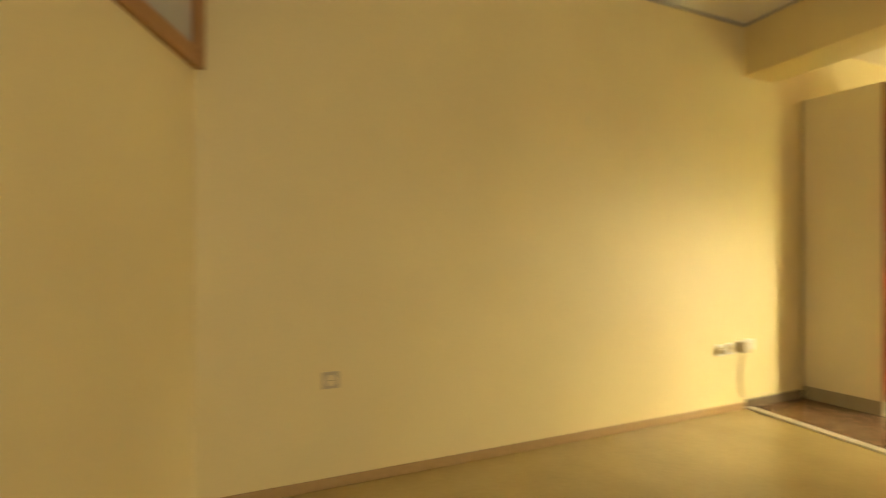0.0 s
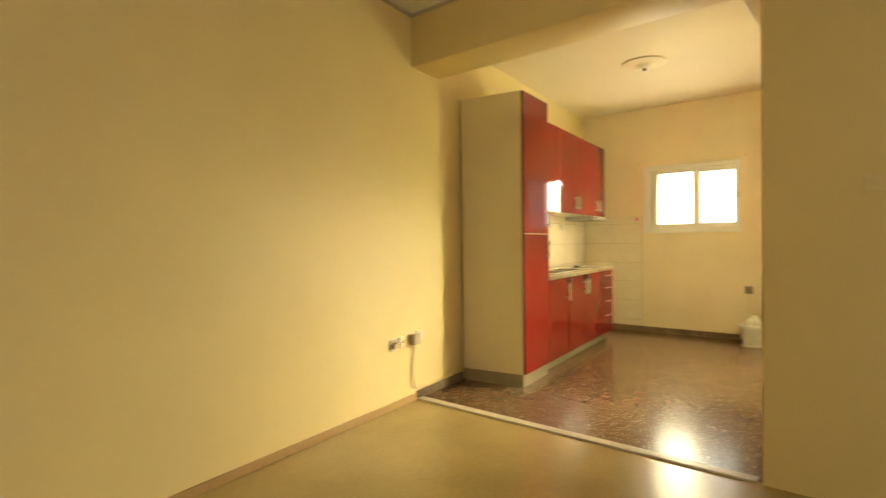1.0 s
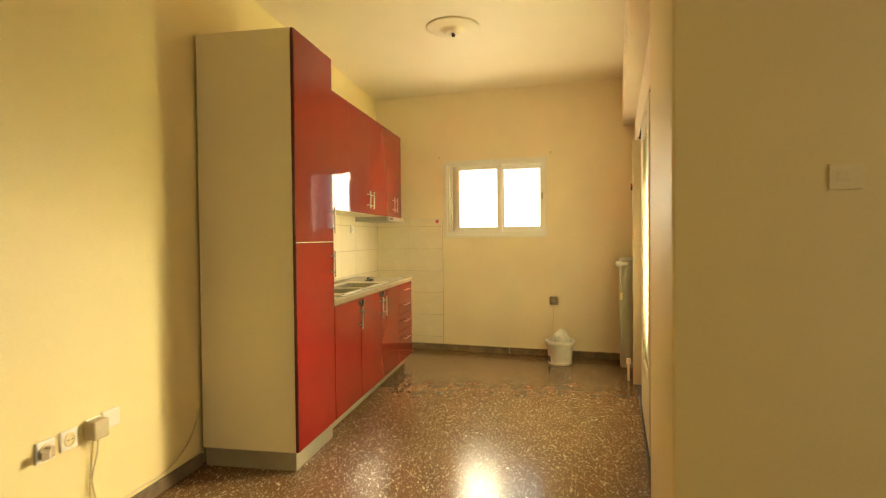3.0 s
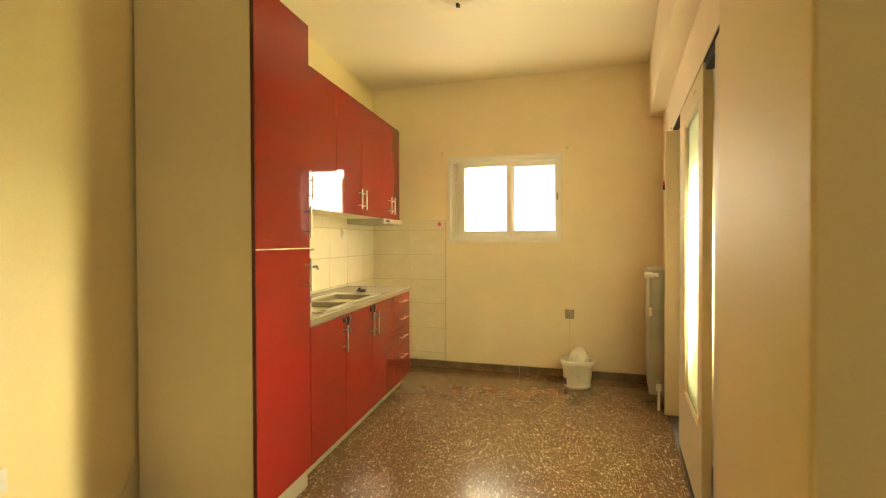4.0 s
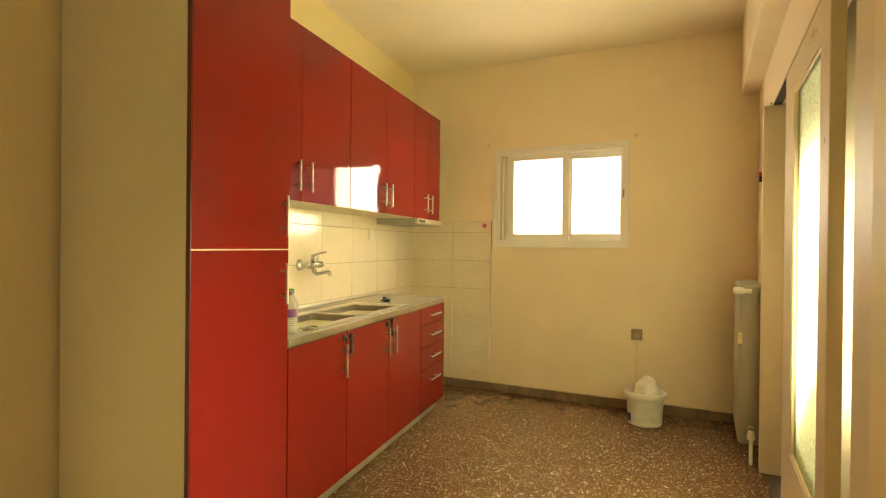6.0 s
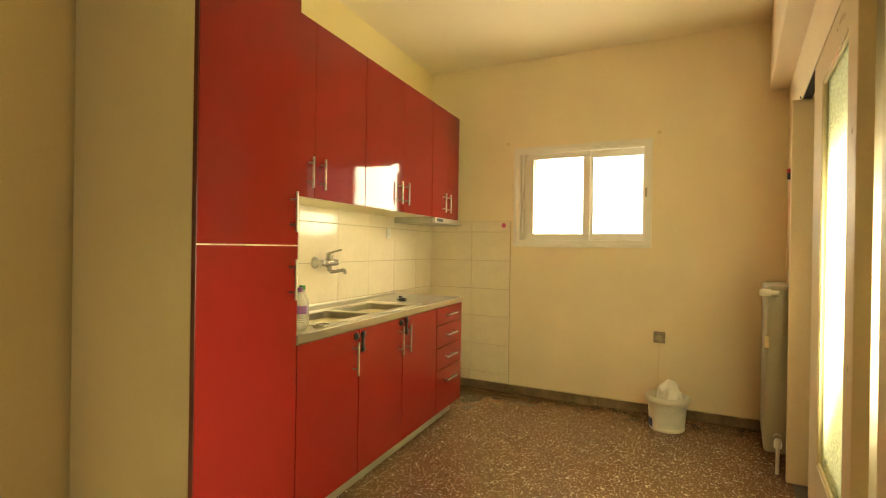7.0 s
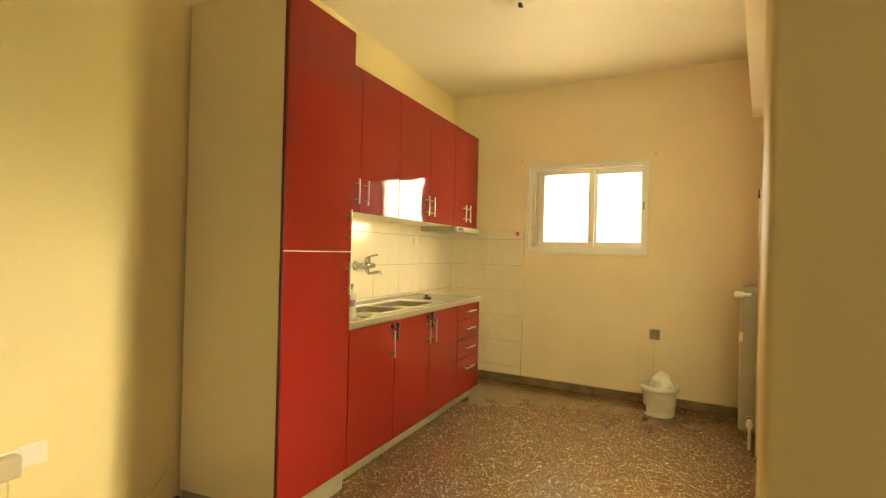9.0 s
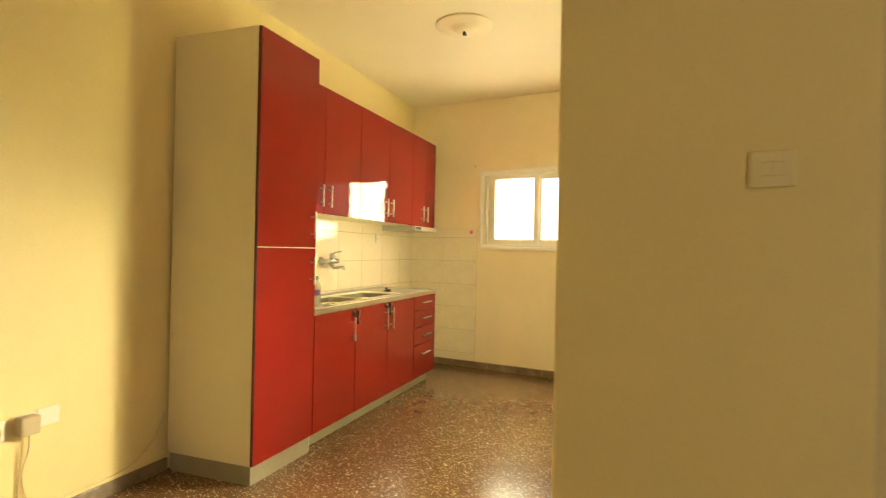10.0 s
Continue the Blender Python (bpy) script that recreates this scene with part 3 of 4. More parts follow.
def child_lock(x, z, x2, z2):
    """A round stud on one door and a hinged strap on the next."""
    lock = thing("child_lock", (x, YF, z), "black plastic child lock stuck on the cabinet doors", "child lock", "child locks on the base units")
    b = lathe(B(), [(0.020, 0), (0.020, 0.006), (0.013, 0.009), (0.013, 0.014), (0.008, 0.016)], (x, YF, z), (0, -1, 0), 24)
    part("stud", b, BLACK, lock, "", True)
    b = B()
    box(b, x2 - 0.012, x2 + 0.012, YF - 0.010, YF, z2 - 0.05, z2 + 0.012, 0.005)
    lathe(b, [(0.018, 0), (0.018, 0.010), (0.012, 0.014)], (x2, YF, z2 + 0.02), (0, -1, 0), 20)
    lathe(b, [(0.014, 0), (0.014, 0.012), (0.009, 0.015)], (x2, YF, z2 - 0.055), (0, -1, 0), 20)
    part("strap", b, BLACK, lock, "", True)


child_lock(5.632, 0.808, 5.698, 0.790)
child_lock(6.150, 0.813, 6.222, 0.802)

# worktop, with a hole for the sink
SX0, SX1, SY0, SY1 = 5.44, 6.58, 2.705, 3.075
top = thing("worktop", (5.14, YW, TOP), "pale laminate worktop with a steel front edge on the base units", "worktop")
b = B()
for x0, x1, y0, y1 in ((5.15, SX0, YF + 0.003, YW - 0.012), (SX1, 7.255, YF + 0.003, YW - 0.012), (SX0, SX1, YF + 0.003, SY0), (SX0, SX1, SY1, YW - 0.012)):
    box(b, x0, x1, y0, y1, TOP + 0.001, 0.879)
part("slab", b, WORKTOP, top)
part("front_edge", box(B(), 5.15, 7.257, YF - 0.002, YF + 0.003, TOP - 0.001, 0.881, 0.002), STEEL, top, "steel edging strip")
part("end_edge", box(B(), 7.255, 7.259, YF, YW - 0.012, TOP - 0.001, 0.881, 0.001), STEEL, top)
part("upstand", box(B(), 5.15, 7.25, YW - 0.026, YW - 0.012, 0.879, 0.891, 0.003), STEEL, top, "slim sealing strip along the tiles")

sink = thing("sink", (SX0, SY0, 0.879), "stainless steel double-bowl sink set into the worktop", "sink")
b = B()
BX = ((5.49, 5.94), (5.985, 6.45))
BY0, BY1 = 2.735, 3.02
zs0, zs1 = 0.878, 0.884
box(b, SX0 - 0.012, BX[0][0], SY0 - 0.012, SY1 + 0.012, zs0, zs1, 0.002)
box(b, BX[0][1], BX[1][0], BY0, BY1, zs0, zs1)
box(b, BX[1][1], SX1 + 0.012, SY0 - 0.012, SY1 + 0.012, zs0, zs1, 0.002)
box(b, BX[0][0], BX[1][1], SY0 - 0.012, BY0, zs0, zs1)
box(b, BX[0][0], BX[1][1], BY1, SY1 + 0.012, zs0, zs1)
part("rim", b, STEEL, sink)
for x0, x1 in BX:
    b = bmesh.new()
    bmesh.ops.create_cube(b, size=1)
    bmesh.ops.scale(b, vec=(x1 - x0 + 0.004, BY1 - BY0 + 0.004, 0.16), verts=b.verts)
    bmesh.ops.translate(b, vec=((x0 + x1) / 2, (BY0 + BY1) / 2, zs1 - 0.081), verts=b.verts)
    bmesh.ops.bevel(b, geom=[e for e in b.edges if min(v.co.z for v in e.verts) < 0.8], offset=0.045, segments=5, affect="EDGES", profile=0.5)
    bmesh.ops.delete(b, geom=[f for f in b.faces if f.calc_center_median().z > zs1 - 0.003], context="FACES")
    bmesh.ops.reverse_faces(b, faces=b.faces)
    bowl = part("bowl", b, BOWL_STEEL, sink, "", True)
    b = lathe(B(), [(0.035, 0), (0.035, 0.003), (0.022, 0.001), (0.02, 0.0)], ((x0 + x1) / 2, (BY0 + BY1) / 2, zs1 - 0.161), (0, 0, 1), 24)
    part("drain", b, CHROME, sink, "", True)

# tap on the tiles
TX, TY, TZ = 6.20, YW - 0.072, 1.152
tap = thing("wall_tap", (TX, YW - 0.012, TZ), "chrome wall-mounted mixer tap with a swung spout", "tap")
for x in (TX - 0.075, TX + 0.075):
    b = lathe(B(), [(0.037, 0), (0.036, 0.006), (0.028, 0.016), (0.016, 0.020), (0.016, 0.044), (0.020, 0.045), (0.020, 0.062)], (x, YW - 0.012, TZ), (0, -1, 0), 28)
    part("rosette", b, CHROME, tap, "", True)
b = B()
lathe(b, [(0.012, 0), (0.019, 0.003), (0.019, 0.024), (0.0225, 0.030), (0.0225, 0.150), (0.019, 0.156), (0.019, 0.177), (0.012, 0.180)], (TX - 0.09, TY, TZ), (1, 0, 0), 28)
lathe(b, [(0.020, 0), (0.023, 0.030), (0.024, 0.040), (0.022, 0.050), (0.012, 0.058)], (TX, TY, TZ + 0.008), (0, 0, 1), 28)
lathe(b, [(0.016, 0), (0.016, 0.036), (0.012, 0.042)], (TX, TY, TZ - 0.01), (0, 0, -1), 24)
part("valve_body", b, CHROME, tap, "", True)
b = tube(B(), [(TX, TY, TZ + 0.060), (TX + 0.012, TY - 0.020, TZ + 0.070), (TX + 0.024, TY - 0.045, TZ + 0.077), (TX + 0.034, TY - 0.066, TZ + 0.083)], 0.0065, 12)
part("lever", b, CHROME, tap, "", True)
b = tube(B(), [(TX, TY, TZ - 0.045), (TX + 0.006, TY - 0.012, TZ - 0.058), (TX + 0.03, TY - 0.045, TZ - 0.052), (TX + 0.045, TY - 0.068, TZ - 0.046), (TX + 0.053, TY - 0.078, TZ - 0.050), (TX + 0.055, TY - 0.080, TZ - 0.070)], 0.0105, 12)
part("spout", b, CHROME, tap, "", True)

# wall units
ZU0, ZU1 = 1.50, 2.405
w1 = unit("wall_cabinet", 5.149, 6.146, YU + 0.019, YW - 0.013, ZU0, ZU1, "wall cabinet with two glossy red doors over the sink")
WD = [front(w1, "door", 5.149, 5.622, ZU0, ZU1, YU)]
WD.append(front(w1, "door", 5.622, 6.146, ZU0, ZU1, YU))
w2 = unit("wall_cabinet", 6.149, 7.208, YU + 0.019, YW - 0.013, ZU0, ZU1, "wall cabinet with two glossy red doors beside the hood")
WD.append(front(w2, "door", 6.149, 6.683, ZU0, ZU1, YU))
WD.append(front(w2, "door", 6.683, 7.208, ZU0, ZU1, YU))
w3 = unit("wall_cabinet", 7.211, 7.825, YU + 0.019, YW - 0.013, ZU0, ZU1, "narrow wall cabinet with two red doors over the hood")
WD.append(front(w3, "door", 7.211, 7.54, ZU0, ZU1, YU))
WD.append(front(w3, "door", 7.54, 7.825, ZU0, ZU1, YU))
for d, x in zip(WD, (5.566, 5.673, 6.605, 6.713, 7.44, 7.551)):
    bar_handle(d, x, YU, 1.628, 0.157)
hood = thing("cooker_hood", (7.214, YU, 1.45), "slim grey cooker hood under the wall cabinet", "cooker hood")
part("body", box(B(), 7.214, 7.822, YU - 0.005, YW - 0.02, 1.452, 1.4995, 0.003), material("grey_hood_enamel", (0.36, 0.33, 0.27), rough=0.4), hood)
part("visor", box(B(), 7.212, 7.824, YU - 0.030, YU - 0.004, 1.458, 1.498, 0.003), STEEL, hood, "steel front visor")
part("switch_panel", box(B(), 7.24, 7.37, YU - 0.0325, YU - 0.029, 1.466, 1.490, 0.001), BLACK, hood, "dark switch panel")
b = box(B(), 7.082, 7.155, YW - 0.024, YW - 0.0115, 1.328, 1.405, 0.003)
sw = thing("wall_switch", (7.118, YW - 0.012, 1.366), "small white switch on the tiles under the wall cabinet", "switch")
part("plate", b, PLASTIC, sw)
part("rocker", box(B(), 7.10, 7.136, YW - 0.029, YW - 0.023, 1.345, 1.39, 0.002), PLASTIC, sw)


# ---- small things on the worktop ----
def bottle(x, y, h, r, cap, label_mat, text):
    o = thing("water_bottle", (x, y, 0.879), text, "bottle", "bottles by the sink")
    prof = [(r * 0.85, 0.0), (r, 0.008)]
    for i in range(8):
        z = 0.03 + i * (h * 0.52 - 0.03) / 7
        prof += [(r, z), (r * 0.95, z + 0.006)]
    prof += [(r, h * 0.60), (r * 0.95, h * 0.68), (r * 0.6, h * 0.83), (r * 0.40, h * 0.90), (r * 0.40, h * 0.95)]
    part("body", lathe(B(), prof, (x, y, 0.879), segments=24), BOTTLE, o, "clear ribbed plastic", True)
    part("cap", lathe(B(), [(r * 0.46, 0), (r * 0.46, 0.016), (r * 0.40, 0.02)], (x, y, 0.879 + h * 0.93), segments=20), cap, o, "", True)
    if label_mat:
        part("label", lathe(B(), [(r + 0.0012, 0), (r + 0.0012, h * 0.2)], (x, y, 0.879 + h * 0.40), segments=24), label_mat, o, "", True)


bottle(5.292, 2.735, 0.184, 0.033, PURPLE, PURPLE, "clear plastic bottle with a purple label by the sink")
bottle(5.382, 2.785, 0.186, 0.033, GREEN, None, "clear plastic bottle with a green cap by the sink")
b = B()
rod(b, (6.71, 2.91, 0.886), (6.80, 2.935, 0.889), 0.011, 0.014)
lathe(b, [(0.028, 0), (0.028, 0.008), (0.014, 0.012), (0.012, 0.026), (0.018, 0.03)], (6.79, 2.95, 0.879), segments=20)
lathe(b, [(0.02, 0), (0.018, 0.022)], (6.725, 2.895, 0.879), segments=16)
tagged(mesh_object("sink_plug", b, BLACK, True), "black rubber sink plug lying on the worktop", "sink plug")
b = tube(B(), [(5.36, 2.70, 0.883), (5.40, 2.675, 0.883), (5.47, 2.69, 0.883), (5.46, 2.72, 0.890), (5.40, 2.725, 0.886), (5.37, 2.71, 0.883)], 0.0035)
tagged(mesh_object("wire_loop", b, ALU, True), "bent wire loop lying by the sink", "wire")

# ---- sliding door ----
leaf = thing("sliding_door", side(2.05, 0.135) + (0.0,), "cream painted sliding door with one tall frosted pane", "door", kind="structure")
A0, A1, D0, D1 = 1.53, 2.565, 0.115, 0.157
G0, G1, H0, H1 = 1.80, 2.41, 0.40, 1.955          # the glazed field
for nm, s0, s1_, z0, z1 in (("stile", A0, G0, 0.008, 2.092), ("stile", G1, A1, 0.008, 2.092), ("top_rail", G0, G1, H1, 2.092), ("bottom_panel", G0, G1, 0.008, H0)):
    part(nm, box(B(), s0, s1_, D0, D1, z0, z1, 0.003, SIDE), PAINTED_WOOD, leaf)
b = B()
for d0, d1 in ((D0 + 0.004, D0 + 0.012), (D1 - 0.012, D1 - 0.004)):
    for s0, s1_, z0, z1 in ((G0, G0 + 0.012, H0, H1), (G1 - 0.012, G1, H0, H1), (G0 + 0.012, G1 - 0.012, H0, H0 + 0.012), (G0 + 0.012, G1 - 0.012, H1 - 0.012, H1)):
        box(b, s0, s1_, d0, d1, z0, z1, 0.002, SIDE)
part("glazing_bead", b, PAINTED_WOOD, leaf)
pane = part("pane", box(B(), G0, G1, 0.133, 0.138, H0, H1, 0, SIDE), FROSTED, leaf, "rippled frosted glass")
part("lock_plate", box(B(), A0 - 0.003, A0 + 0.001, D0 + 0.010, D0 + 0.032, 0.98, 1.14, 0.001, SIDE), CHROME, leaf, "chrome lock plate")
structure("door_jamb", box(B(), 0.902, 0.945, 0.070, 0.20, 0.0, 2.095, 0.003, SIDE), PAINTED_WOOD, "cream painted jamb beside the radiator")
structure("door_casing", box(B(), 2.835, 3.19, 0.125, 0.165, 0.0, 2.096, 0.003, SIDE), PAINTED_WOOD, "cream painted casing board at the pier")
# panel added for the gap lamp to light, seen bright through the gap
structure("door_pocket", box(B(), 1.00, 3.00, 0.262, 0.29, 0.002, 2.40, 0.002, SIDE), HALL_WALL, "pale panel behind the sliding door")
# solid strip painted dark for the open slot's shade; dark seal at its end
b = box(B(), 0.946, 3.0, 0.119, 0.16, 2.0965, 2.0995, 0, SIDE)
box(b, 2.60, 2.84, 0.122, 0.158, 2.045, 2.097, 0.006, SIDE)
structure("door_track", b, DARK, "dark strip for the shade in the track slot over the sliding door, with a dark seal")

b = lathe(B(), [(0.007, 0), (0.007, 0.004), (0.004, 0.006)], SIDE @ Vector((0.885, 0.115, 2.12)), SIDE.to_3x3() @ Vector((0, -1, 0)), 14)
tagged(mesh_object("screw", b, BLACK, True), "small dark screw in the wall over the door jamb", "screw")
SCUFF = material("brown_scuff", (0.52, 0.40, 0.22), rough=0.7, grain=0.25, scale=70)


def scuff(parent, m, at, size, seed):
    """A worn patch with a ragged outline, a hair proud of the paint."""
    rng = random.Random(seed)
    b = bmesh.new()
    n = 18
    ring_ = []
    for i in range(n):
        a = 2 * math.pi * i / n
        k = rng.uniform(0.45, 1.0)
        ring_.append((at[0] + size[0] * k * math.cos(a), at[2] + size[1] * k * math.sin(a)))
    low_, high_ = ([b.verts.new((x, at[1] - d, z)) for x, z in ring_] for d in (0.0, 0.0008))
    b.faces.new(low_)
    b.faces.new(high_[::-1])
    for i in range(n):
        b.faces.new((low_[i], high_[i], high_[(i + 1) % n], low_[(i + 1) % n]))
    bmesh.ops.recalc_face_normals(b, faces=b.faces)
    bmesh.ops.transform(b, matrix=m, verts=b.verts)
    part("scuff_mark", b, SCUFF, parent, "brown scuff where the paint has worn")


for i, (q, z, w, h) in enumerate(((2.26, 2.035, 0.05, 0.012), (2.33, 2.02, 0.03, 0.009), (2.18, 2.028, 0.022, 0.007), (2.50, 1.62, 0.010, 0.012), (2.49, 0.92, 0.007, 0.016))):
    scuff(leaf, SIDE, (q, D0, z), (w, h), 40 + i)

# balcony door at the corridor's end
bal = thing("door_1", (8.5, 0.06, 0), "white glazed balcony door at the corridor's end", "door", kind="structure")
b = B()
ring(b, 8.46, 8.52, -0.33, 0.46, 0.0, 1.85, 0.06)
part("door_frame", b, WHITE, bal)
part("pane", box(B(), 8.485, 8.49, -0.27, 0.40, 0.06, 1.79), CLEAR, bal).visible_shadow = False
# panel glows at a shaded wall's level, so door reflections turn dim pink
structure("backdrop_facade", box(B(), 9.26, 9.30, -0.6, 1.03, 0.0, 4.0), glowing("shaded_facade_glow", (1.0, 0.72, 0.60), 0.55), "glowing panel for the shaded pinkish house front outside the kitchen window")
structure("backdrop_balcony", box(B(), 9.0, 9.05, -1.2, 0.46, -0.2, 3.0), DAYLIGHT, "bright daylight outside the balcony door")
structure("backdrop_living", box(B(), -1.6, 1.9, -2.8, -2.75, 0.0, 2.8), glowing("pale_daylight", (1.0, 0.95, 0.85), 1.2), "daylight outside the opening added in the living room wall")

# ---- radiator ----
RAD = SIDE @ pose(-0.128, 0.06, 0)
rad = thing("radiator", side(0.47, 0.01) + (0.0,), "old cream steel column radiator against the wall", "radiator")
for i in range(9):
    s0 = 0.32 + i * 0.068
    b = B()
    box(b, s0, s0 + 0.056, -0.095, 0.045, 0.10, 1.068, 0.024, RAD, 4)
    part("column", b, RADIATOR, rad, "", True)
p = [RAD @ Vector(v) for v in ((0.30, -0.025, 0.995), (0.95, -0.025, 0.995), (0.30, -0.025, 0.20), (0.95, -0.025, 0.20))]
for a, c in ((p[0], p[1]), (p[2], p[3])):
    part("header_pipe", rod(B(), a, c, 0.02), RADIATOR, rad, "", True)
b = B()
rod(b, RAD @ Vector((0.965, -0.03, 1.03)), RAD @ Vector((0.965, -0.075, 1.03)), 0.014)
lathe(b, [(0.019, 0), (0.021, 0.01), (0.021, 0.05), (0.016, 0.058)], RAD @ Vector((0.965, -0.07, 1.03)), RAD.to_3x3() @ Vector((0, -1, 0)), 20)
part("thermostat_head", b, PLASTIC, rad, "white thermostatic valve head", True)
b = B()
rod(b, RAD @ Vector((0.965, -0.025, 0.0)), RAD @ Vector((0.965, -0.025, 0.20)), 0.010)
lathe(b, [(0.02, 0), (0.022, 0.02), (0.016, 0.05)], RAD @ Vector((0.965, -0.025, 0.15)), (0, 0, 1), 18)
part("return_valve", b, PLASTIC, rad, "white return valve with its pipe", True)
b = box(B(), 0.93, 0.948, -0.098, -0.075, 0.71, 0.775, 0.004, RAD)
part("heat_meter", b, CREAM_PLASTIC, rad, "small white heat meter")
gas = thing("gas_valve", side(0.857, 0.115) + (1.69,), "small black valve with a red knob on the wall", "valve")
part("body", box(B(), 0.968, 1.003, -0.004, 0.050, 1.672, 1.708, 0.006, RAD), BLACK, gas)
part("knob", lathe(B(), [(0.010, 0), (0.012, 0.02), (0.008, 0.026)], RAD @ Vector((0.985, 0.006, 1.706)), (0, 0, 1), 16), RED_PLASTIC, gas, "red knob", True)
part("pipe", tube(B(), [RAD @ Vector(v) for v in ((0.985, 0.03, 1.675), (0.985, 0.035, 1.3), (0.985, 0.04, 1.0))], 0.007), PAINTED_WOOD, gas, "thin painted pipe", True)

# ---- bucket and socket ----
CX, CY = 7.43, 1.155
bucket = thing("bucket", (CX, CY, 0), "white plastic bucket with a paper label by the wall", "bucket")
prof = [(0.113, 0.0), (0.117, 0.006), (0.119, 0.020), (0.117, 0.022), (0.129, 0.192), (0.131, 0.196), (0.144, 0.198), (0.147, 0.204), (0.148, 0.226), (0.145, 0.236), (0.139, 0.239), (0.131, 0.236), (0.129, 0.21), (0.105, 0.17)]
part("body", lathe(B(), prof, (CX, CY, 0.001), segments=40), PLASTIC, bucket, "", True)
b = bmesh.new()
vs = []
for i in range(13):
    a = radians(150 + i * 8.5)
    vs.append([b.verts.new((CX + r * math.cos(a), CY + r * math.sin(a), z)) for r, z in ((0.1190, 0.032), (0.1292, 0.180))])
for q, r in zip(vs, vs[1:]):
    b.faces.new((q[0], r[0], r[1], q[1]))
part("label", b, material("faded_paper_label", (0.66, 0.64, 0.58), rough=0.6, stain=0.15, stain_scale=9), bucket, "faded paper label")
b = bmesh.new()
vs = []
for i in range(6):
    a = radians(92 + i * 7)
    vs.append([b.verts.new((CX + r * math.cos(a), CY + r * math.sin(a), z)) for r, z in ((0.1188, 0.024), (0.1232, 0.085))])
for q, r in zip(vs, vs[1:]):
    b.faces.new((q[0], r[0], r[1], q[1]))
part("blue_stripe", b, BLUE, bucket, "dark blue print")
b = bmesh.new()
bmesh.ops.create_icosphere(b, subdivisions=4, radius=0.1)
for v in b.verts:
    k = 1 + 0.24 * noise.noise(v.co * 18) + 0.08 * noise.noise(v.co * 45)
    v.co = Vector((v.co.x * k * 0.72, v.co.y * k * 0.78, max(v.co.z, -0.06) * k * 1.02))
bmesh.ops.translate(b, vec=(CX + 0.025, CY - 0.012, 0.235), verts=b.verts)
tagged(mesh_object("plastic_bag", b, BAG, True), "crumpled white plastic bag stuffed in the bucket", "plastic bag")
SQ = 1.221
sock = thing("wall_socket", far(0, SQ, 0.597), "wall socket with a grey plug and thin cable", "socket")
part("plate", box(B(), -0.014, 0, SQ - 0.042, SQ + 0.042, 0.553, 0.640, 0.005, FAR), GREY_PLASTIC, sock)
part("plug", lathe(B(), [(0.034, 0), (0.034, 0.022), (0.024, 0.036)], far(0.013, SQ - 0.004, 0.598), FAR_IN, 8), GREY_PLASTIC, sock, "grey plug", True)
part("cable", tube(B(), [far(0.03, SQ - 0.003, 0.57), far(0.02, SQ, 0.45), far(0.02, SQ + 0.003, 0.3), far(0.022, SQ - 0.005, 0.10)], 0.0022), PAINTED_WOOD, sock, "", True)

# ---- sockets on the long wall ----
def socket_plate(x, z, label, mat=PLASTIC):
    o = thing("wall_socket", (x, YW, z), label, "socket", "sockets on the long wall")
    part("plate", box(B(), x - 0.042, x + 0.042, YW - 0.011, YW, z - 0.042, z + 0.042, 0.004), mat, o)
    b = B()
    lathe(b, [(0.028, 0), (0.028, 0.004), (0.021, 0.0045), (0.020, 0.001)], (x, YW - 0.0105, z), (0, -1, 0), 28)
    part("socket_ring", b, CREAM_PLASTIC, o, "", True)
    b = B()
    for dx in (-0.0095, 0.0095):
        rod(b, (x + dx, YW - 0.012, z), (x + dx, YW - 0.0135, z), 0.0028)
    part("pin_hole", b, BLACK, o)
    return o


socket_plate(0.727, 0.54, "taupe wall socket low on the long wall", TAUPE)
o = socket_plate(3.627, 0.462, "wall socket with a grey telephone plug")
b = B()
prism(b, [(3.572, YW - 0.05), (3.597, YW - 0.058), (3.637, YW - 0.03), (3.637, YW - 0.011), (3.597, YW - 0.011)], 0.445, 0.475)
box(b, 3.617, 3.644, YW - 0.04, YW - 0.011, 0.44, 0.482, 0.005)
part("plug", b, TAUPE, o, "grey plug")
socket_plate(3.737, 0.467, "cream wall socket with two slots")
o = socket_plate(3.862, 0.475, "wall socket holding a brown-grey power adapter")
part("adapter", box(B(), 3.807, 3.887, YW - 0.065, YW - 0.012, 0.435, 0.515, 0.007), TAUPE, o, "brown-grey power adapter")
box_ = thing("junction_box", (3.937, YW, 0.48), "small white junction box beside the sockets", "junction box")
part("lid", box(B(), 3.902, 4.0, YW - 0.016, YW, 0.445, 0.525, 0.004), PLASTIC, box_)
b = B()
for dx in (0.0, 0.028):
    tube(b, [(3.832 + dx, YW - 0.03, 0.437), (3.840 + dx, YW - 0.016, 0.36), (3.834 + dx * 0.4, YW - 0.01, 0.26), (3.830 + dx * 1.2, YW - 0.01, 0.16), (3.857 + dx, YW - 0.012, 0.10), (3.902 + dx, YW - 0.012, 0.088)], 0.004)
tube(b, [(3.902, YW - 0.008, 0.089), (4.1, YW - 0.006, 0.0905), (4.3, YW - 0.007, 0.0925), (4.42, YW - 0.007, 0.125), (4.53, YW - 0.007, 0.21), (4.588, YW - 0.008, 0.33)], 0.004)
tagged(mesh_object("power_cable", b, CABLE, True), "cream power cable hanging down and along the skirting", "cable")

# switch on the pier
M = CROSS @ pose(-0.458, 0, 1.431)
sw = thing("light_switch", M.translation, "cream double light switch on the pier", "switch")


def boxm(bm, m, *a):
    return box(bm, *a[:6], a[6], m)


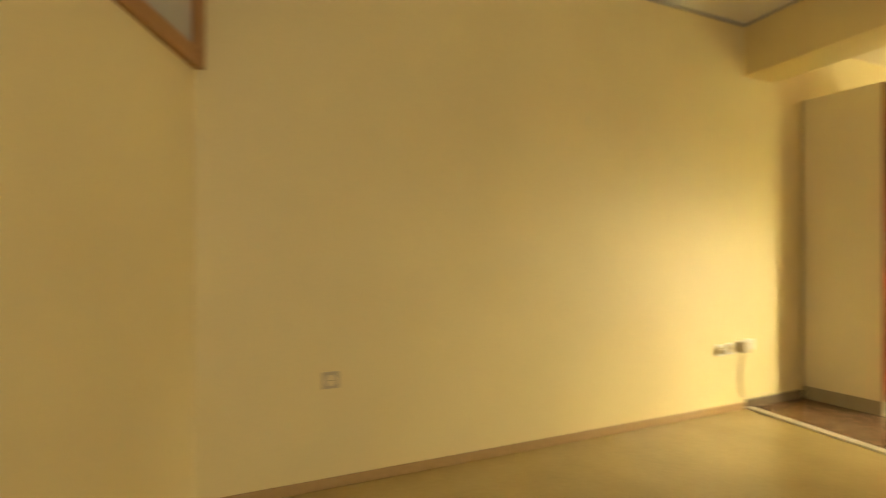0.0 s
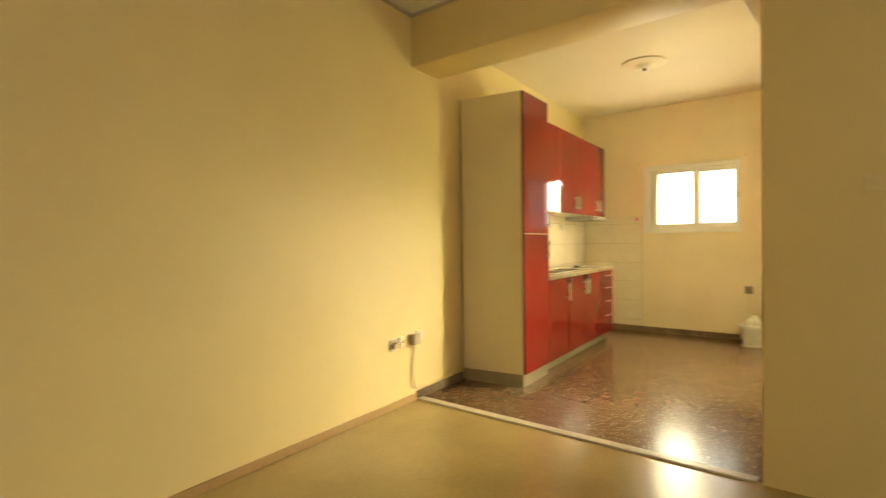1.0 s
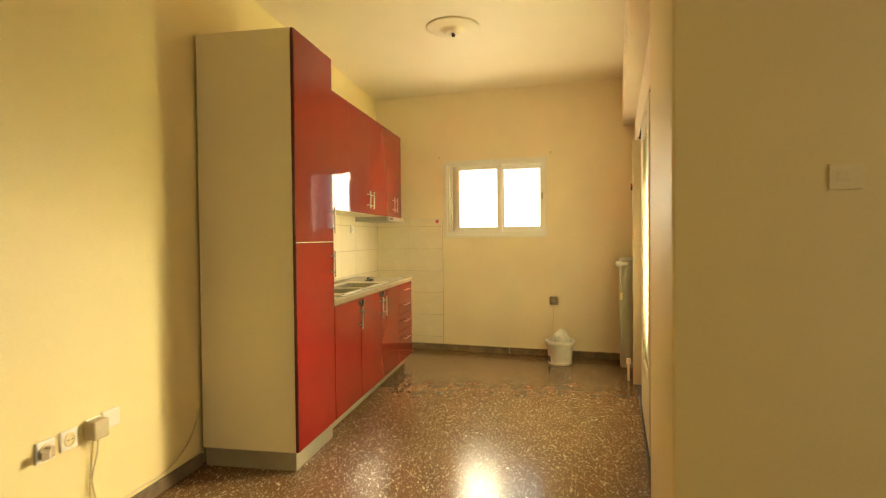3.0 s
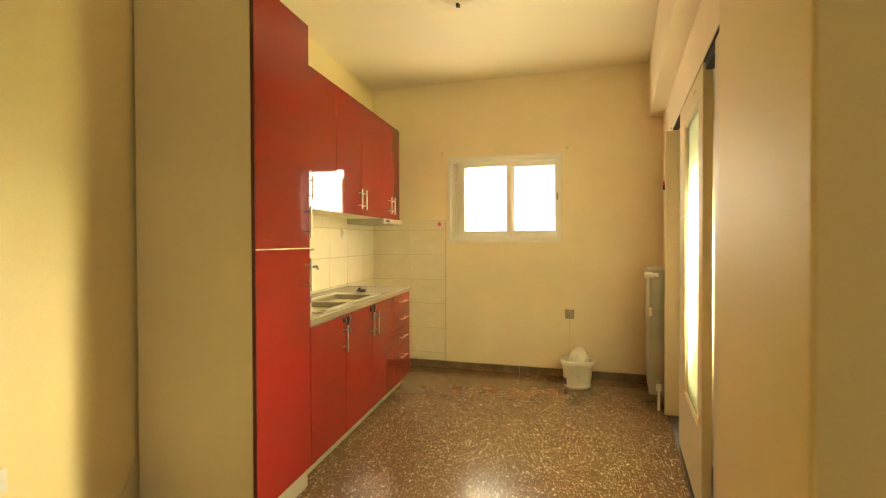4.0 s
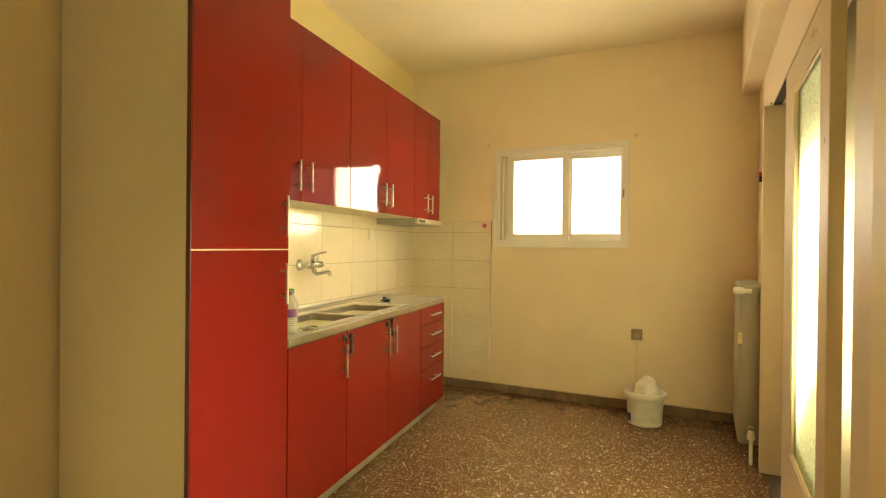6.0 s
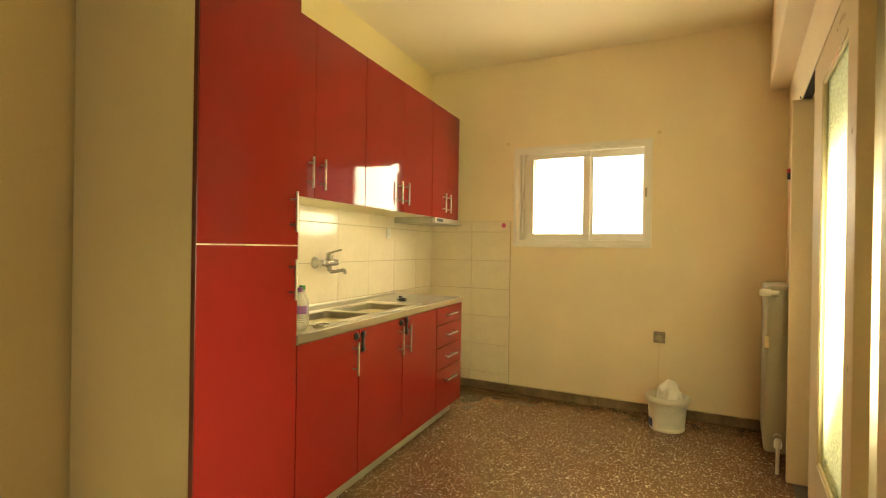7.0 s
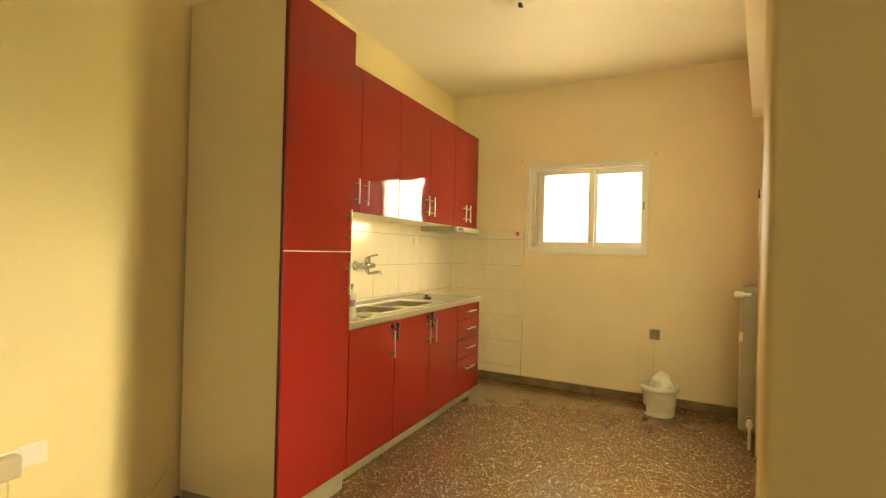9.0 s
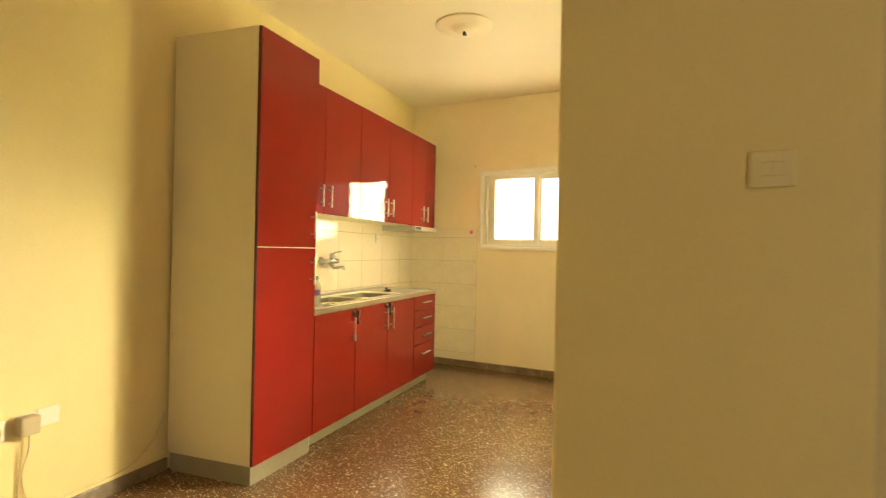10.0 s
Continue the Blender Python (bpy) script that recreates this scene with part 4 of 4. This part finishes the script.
part("plate", boxm(B(), M, -0.040, 0.040, 0.0, 0.008, -0.036, 0.036, 0.003), IVORY, sw)
part("rocker", boxm(B(), M, -0.020, -0.001, 0.006, 0.010, -0.014, 0.014, 0.002), IVORY, sw)
part("rocker", boxm(B(), M, 0.001, 0.020, 0.006, 0.010, -0.014, 0.014, 0.002), IVORY, sw)

# ceiling rose
RX, RY = 6.0, 1.99
CEILING = KITCHEN_CEILING
rose = thing("ceiling_rose", (RX, RY, CEILING), "round plaster ceiling rose with bare lamp wires", "ceiling rose")
prof = [(0.205, 0.0), (0.205, 0.008), (0.195, 0.014), (0.17, 0.013), (0.155, 0.018), (0.12, 0.022), (0.085, 0.030), (0.07, 0.045), (0.05, 0.05), (0.03, 0.05)]
part("disc", lathe(B(), prof, (RX, RY, CEILING), (0, 0, -1), 48), CEIL, rose, "", True)
b = B()
tube(b, [(RX, RY, CEILING - 0.045), (RX + 0.02, RY - 0.01, CEILING - 0.065), (RX + 0.035, RY, CEILING - 0.06)], 0.004)
tube(b, [(RX, RY, CEILING - 0.045), (RX - 0.015, RY - 0.012, CEILING - 0.07), (RX - 0.03, RY - 0.02, CEILING - 0.072)], 0.004)
box(b, RX - 0.012, RX + 0.012, RY - 0.01, RY + 0.01, CEILING - 0.075, CEILING - 0.045, 0.003)
part("wires", b, BLACK, rose, "dark bare wires", True)

# wooden transom window high on the back wall
bw = Vector((-1.42, -3.165, 0)).normalized()
M = Matrix(((-bw.x, bw.y, 0, 0.105), (-bw.y, -bw.x, 0, YW), (0, 0, 1, 0), (0, 0, 0, 1)))
tr = thing("transom_window", (-0.3, 2.2, 2.0), "varnished wooden transom window high on the wall", "window", kind="structure")
b = B()
for x0, x1, z0, z1 in ((-0.09, -0.02, 2.0, 2.8), (-1.5, -1.43, 2.0, 2.8), (-1.43, -0.09, 2.0, 2.07), (-1.43, -0.09, 2.73, 2.8)):
    box(b, x0, x1, -0.05, 0.002, z0, z1, 0.005, M)
part("window_frame", b, WOOD, tr)
part("pane", box(B(), -1.43, -0.09, -0.02, -0.016, 2.07, 2.73, 0, M), material("grey_pane", (0.42, 0.40, 0.36), rough=0.1), tr, "dull grey glass")
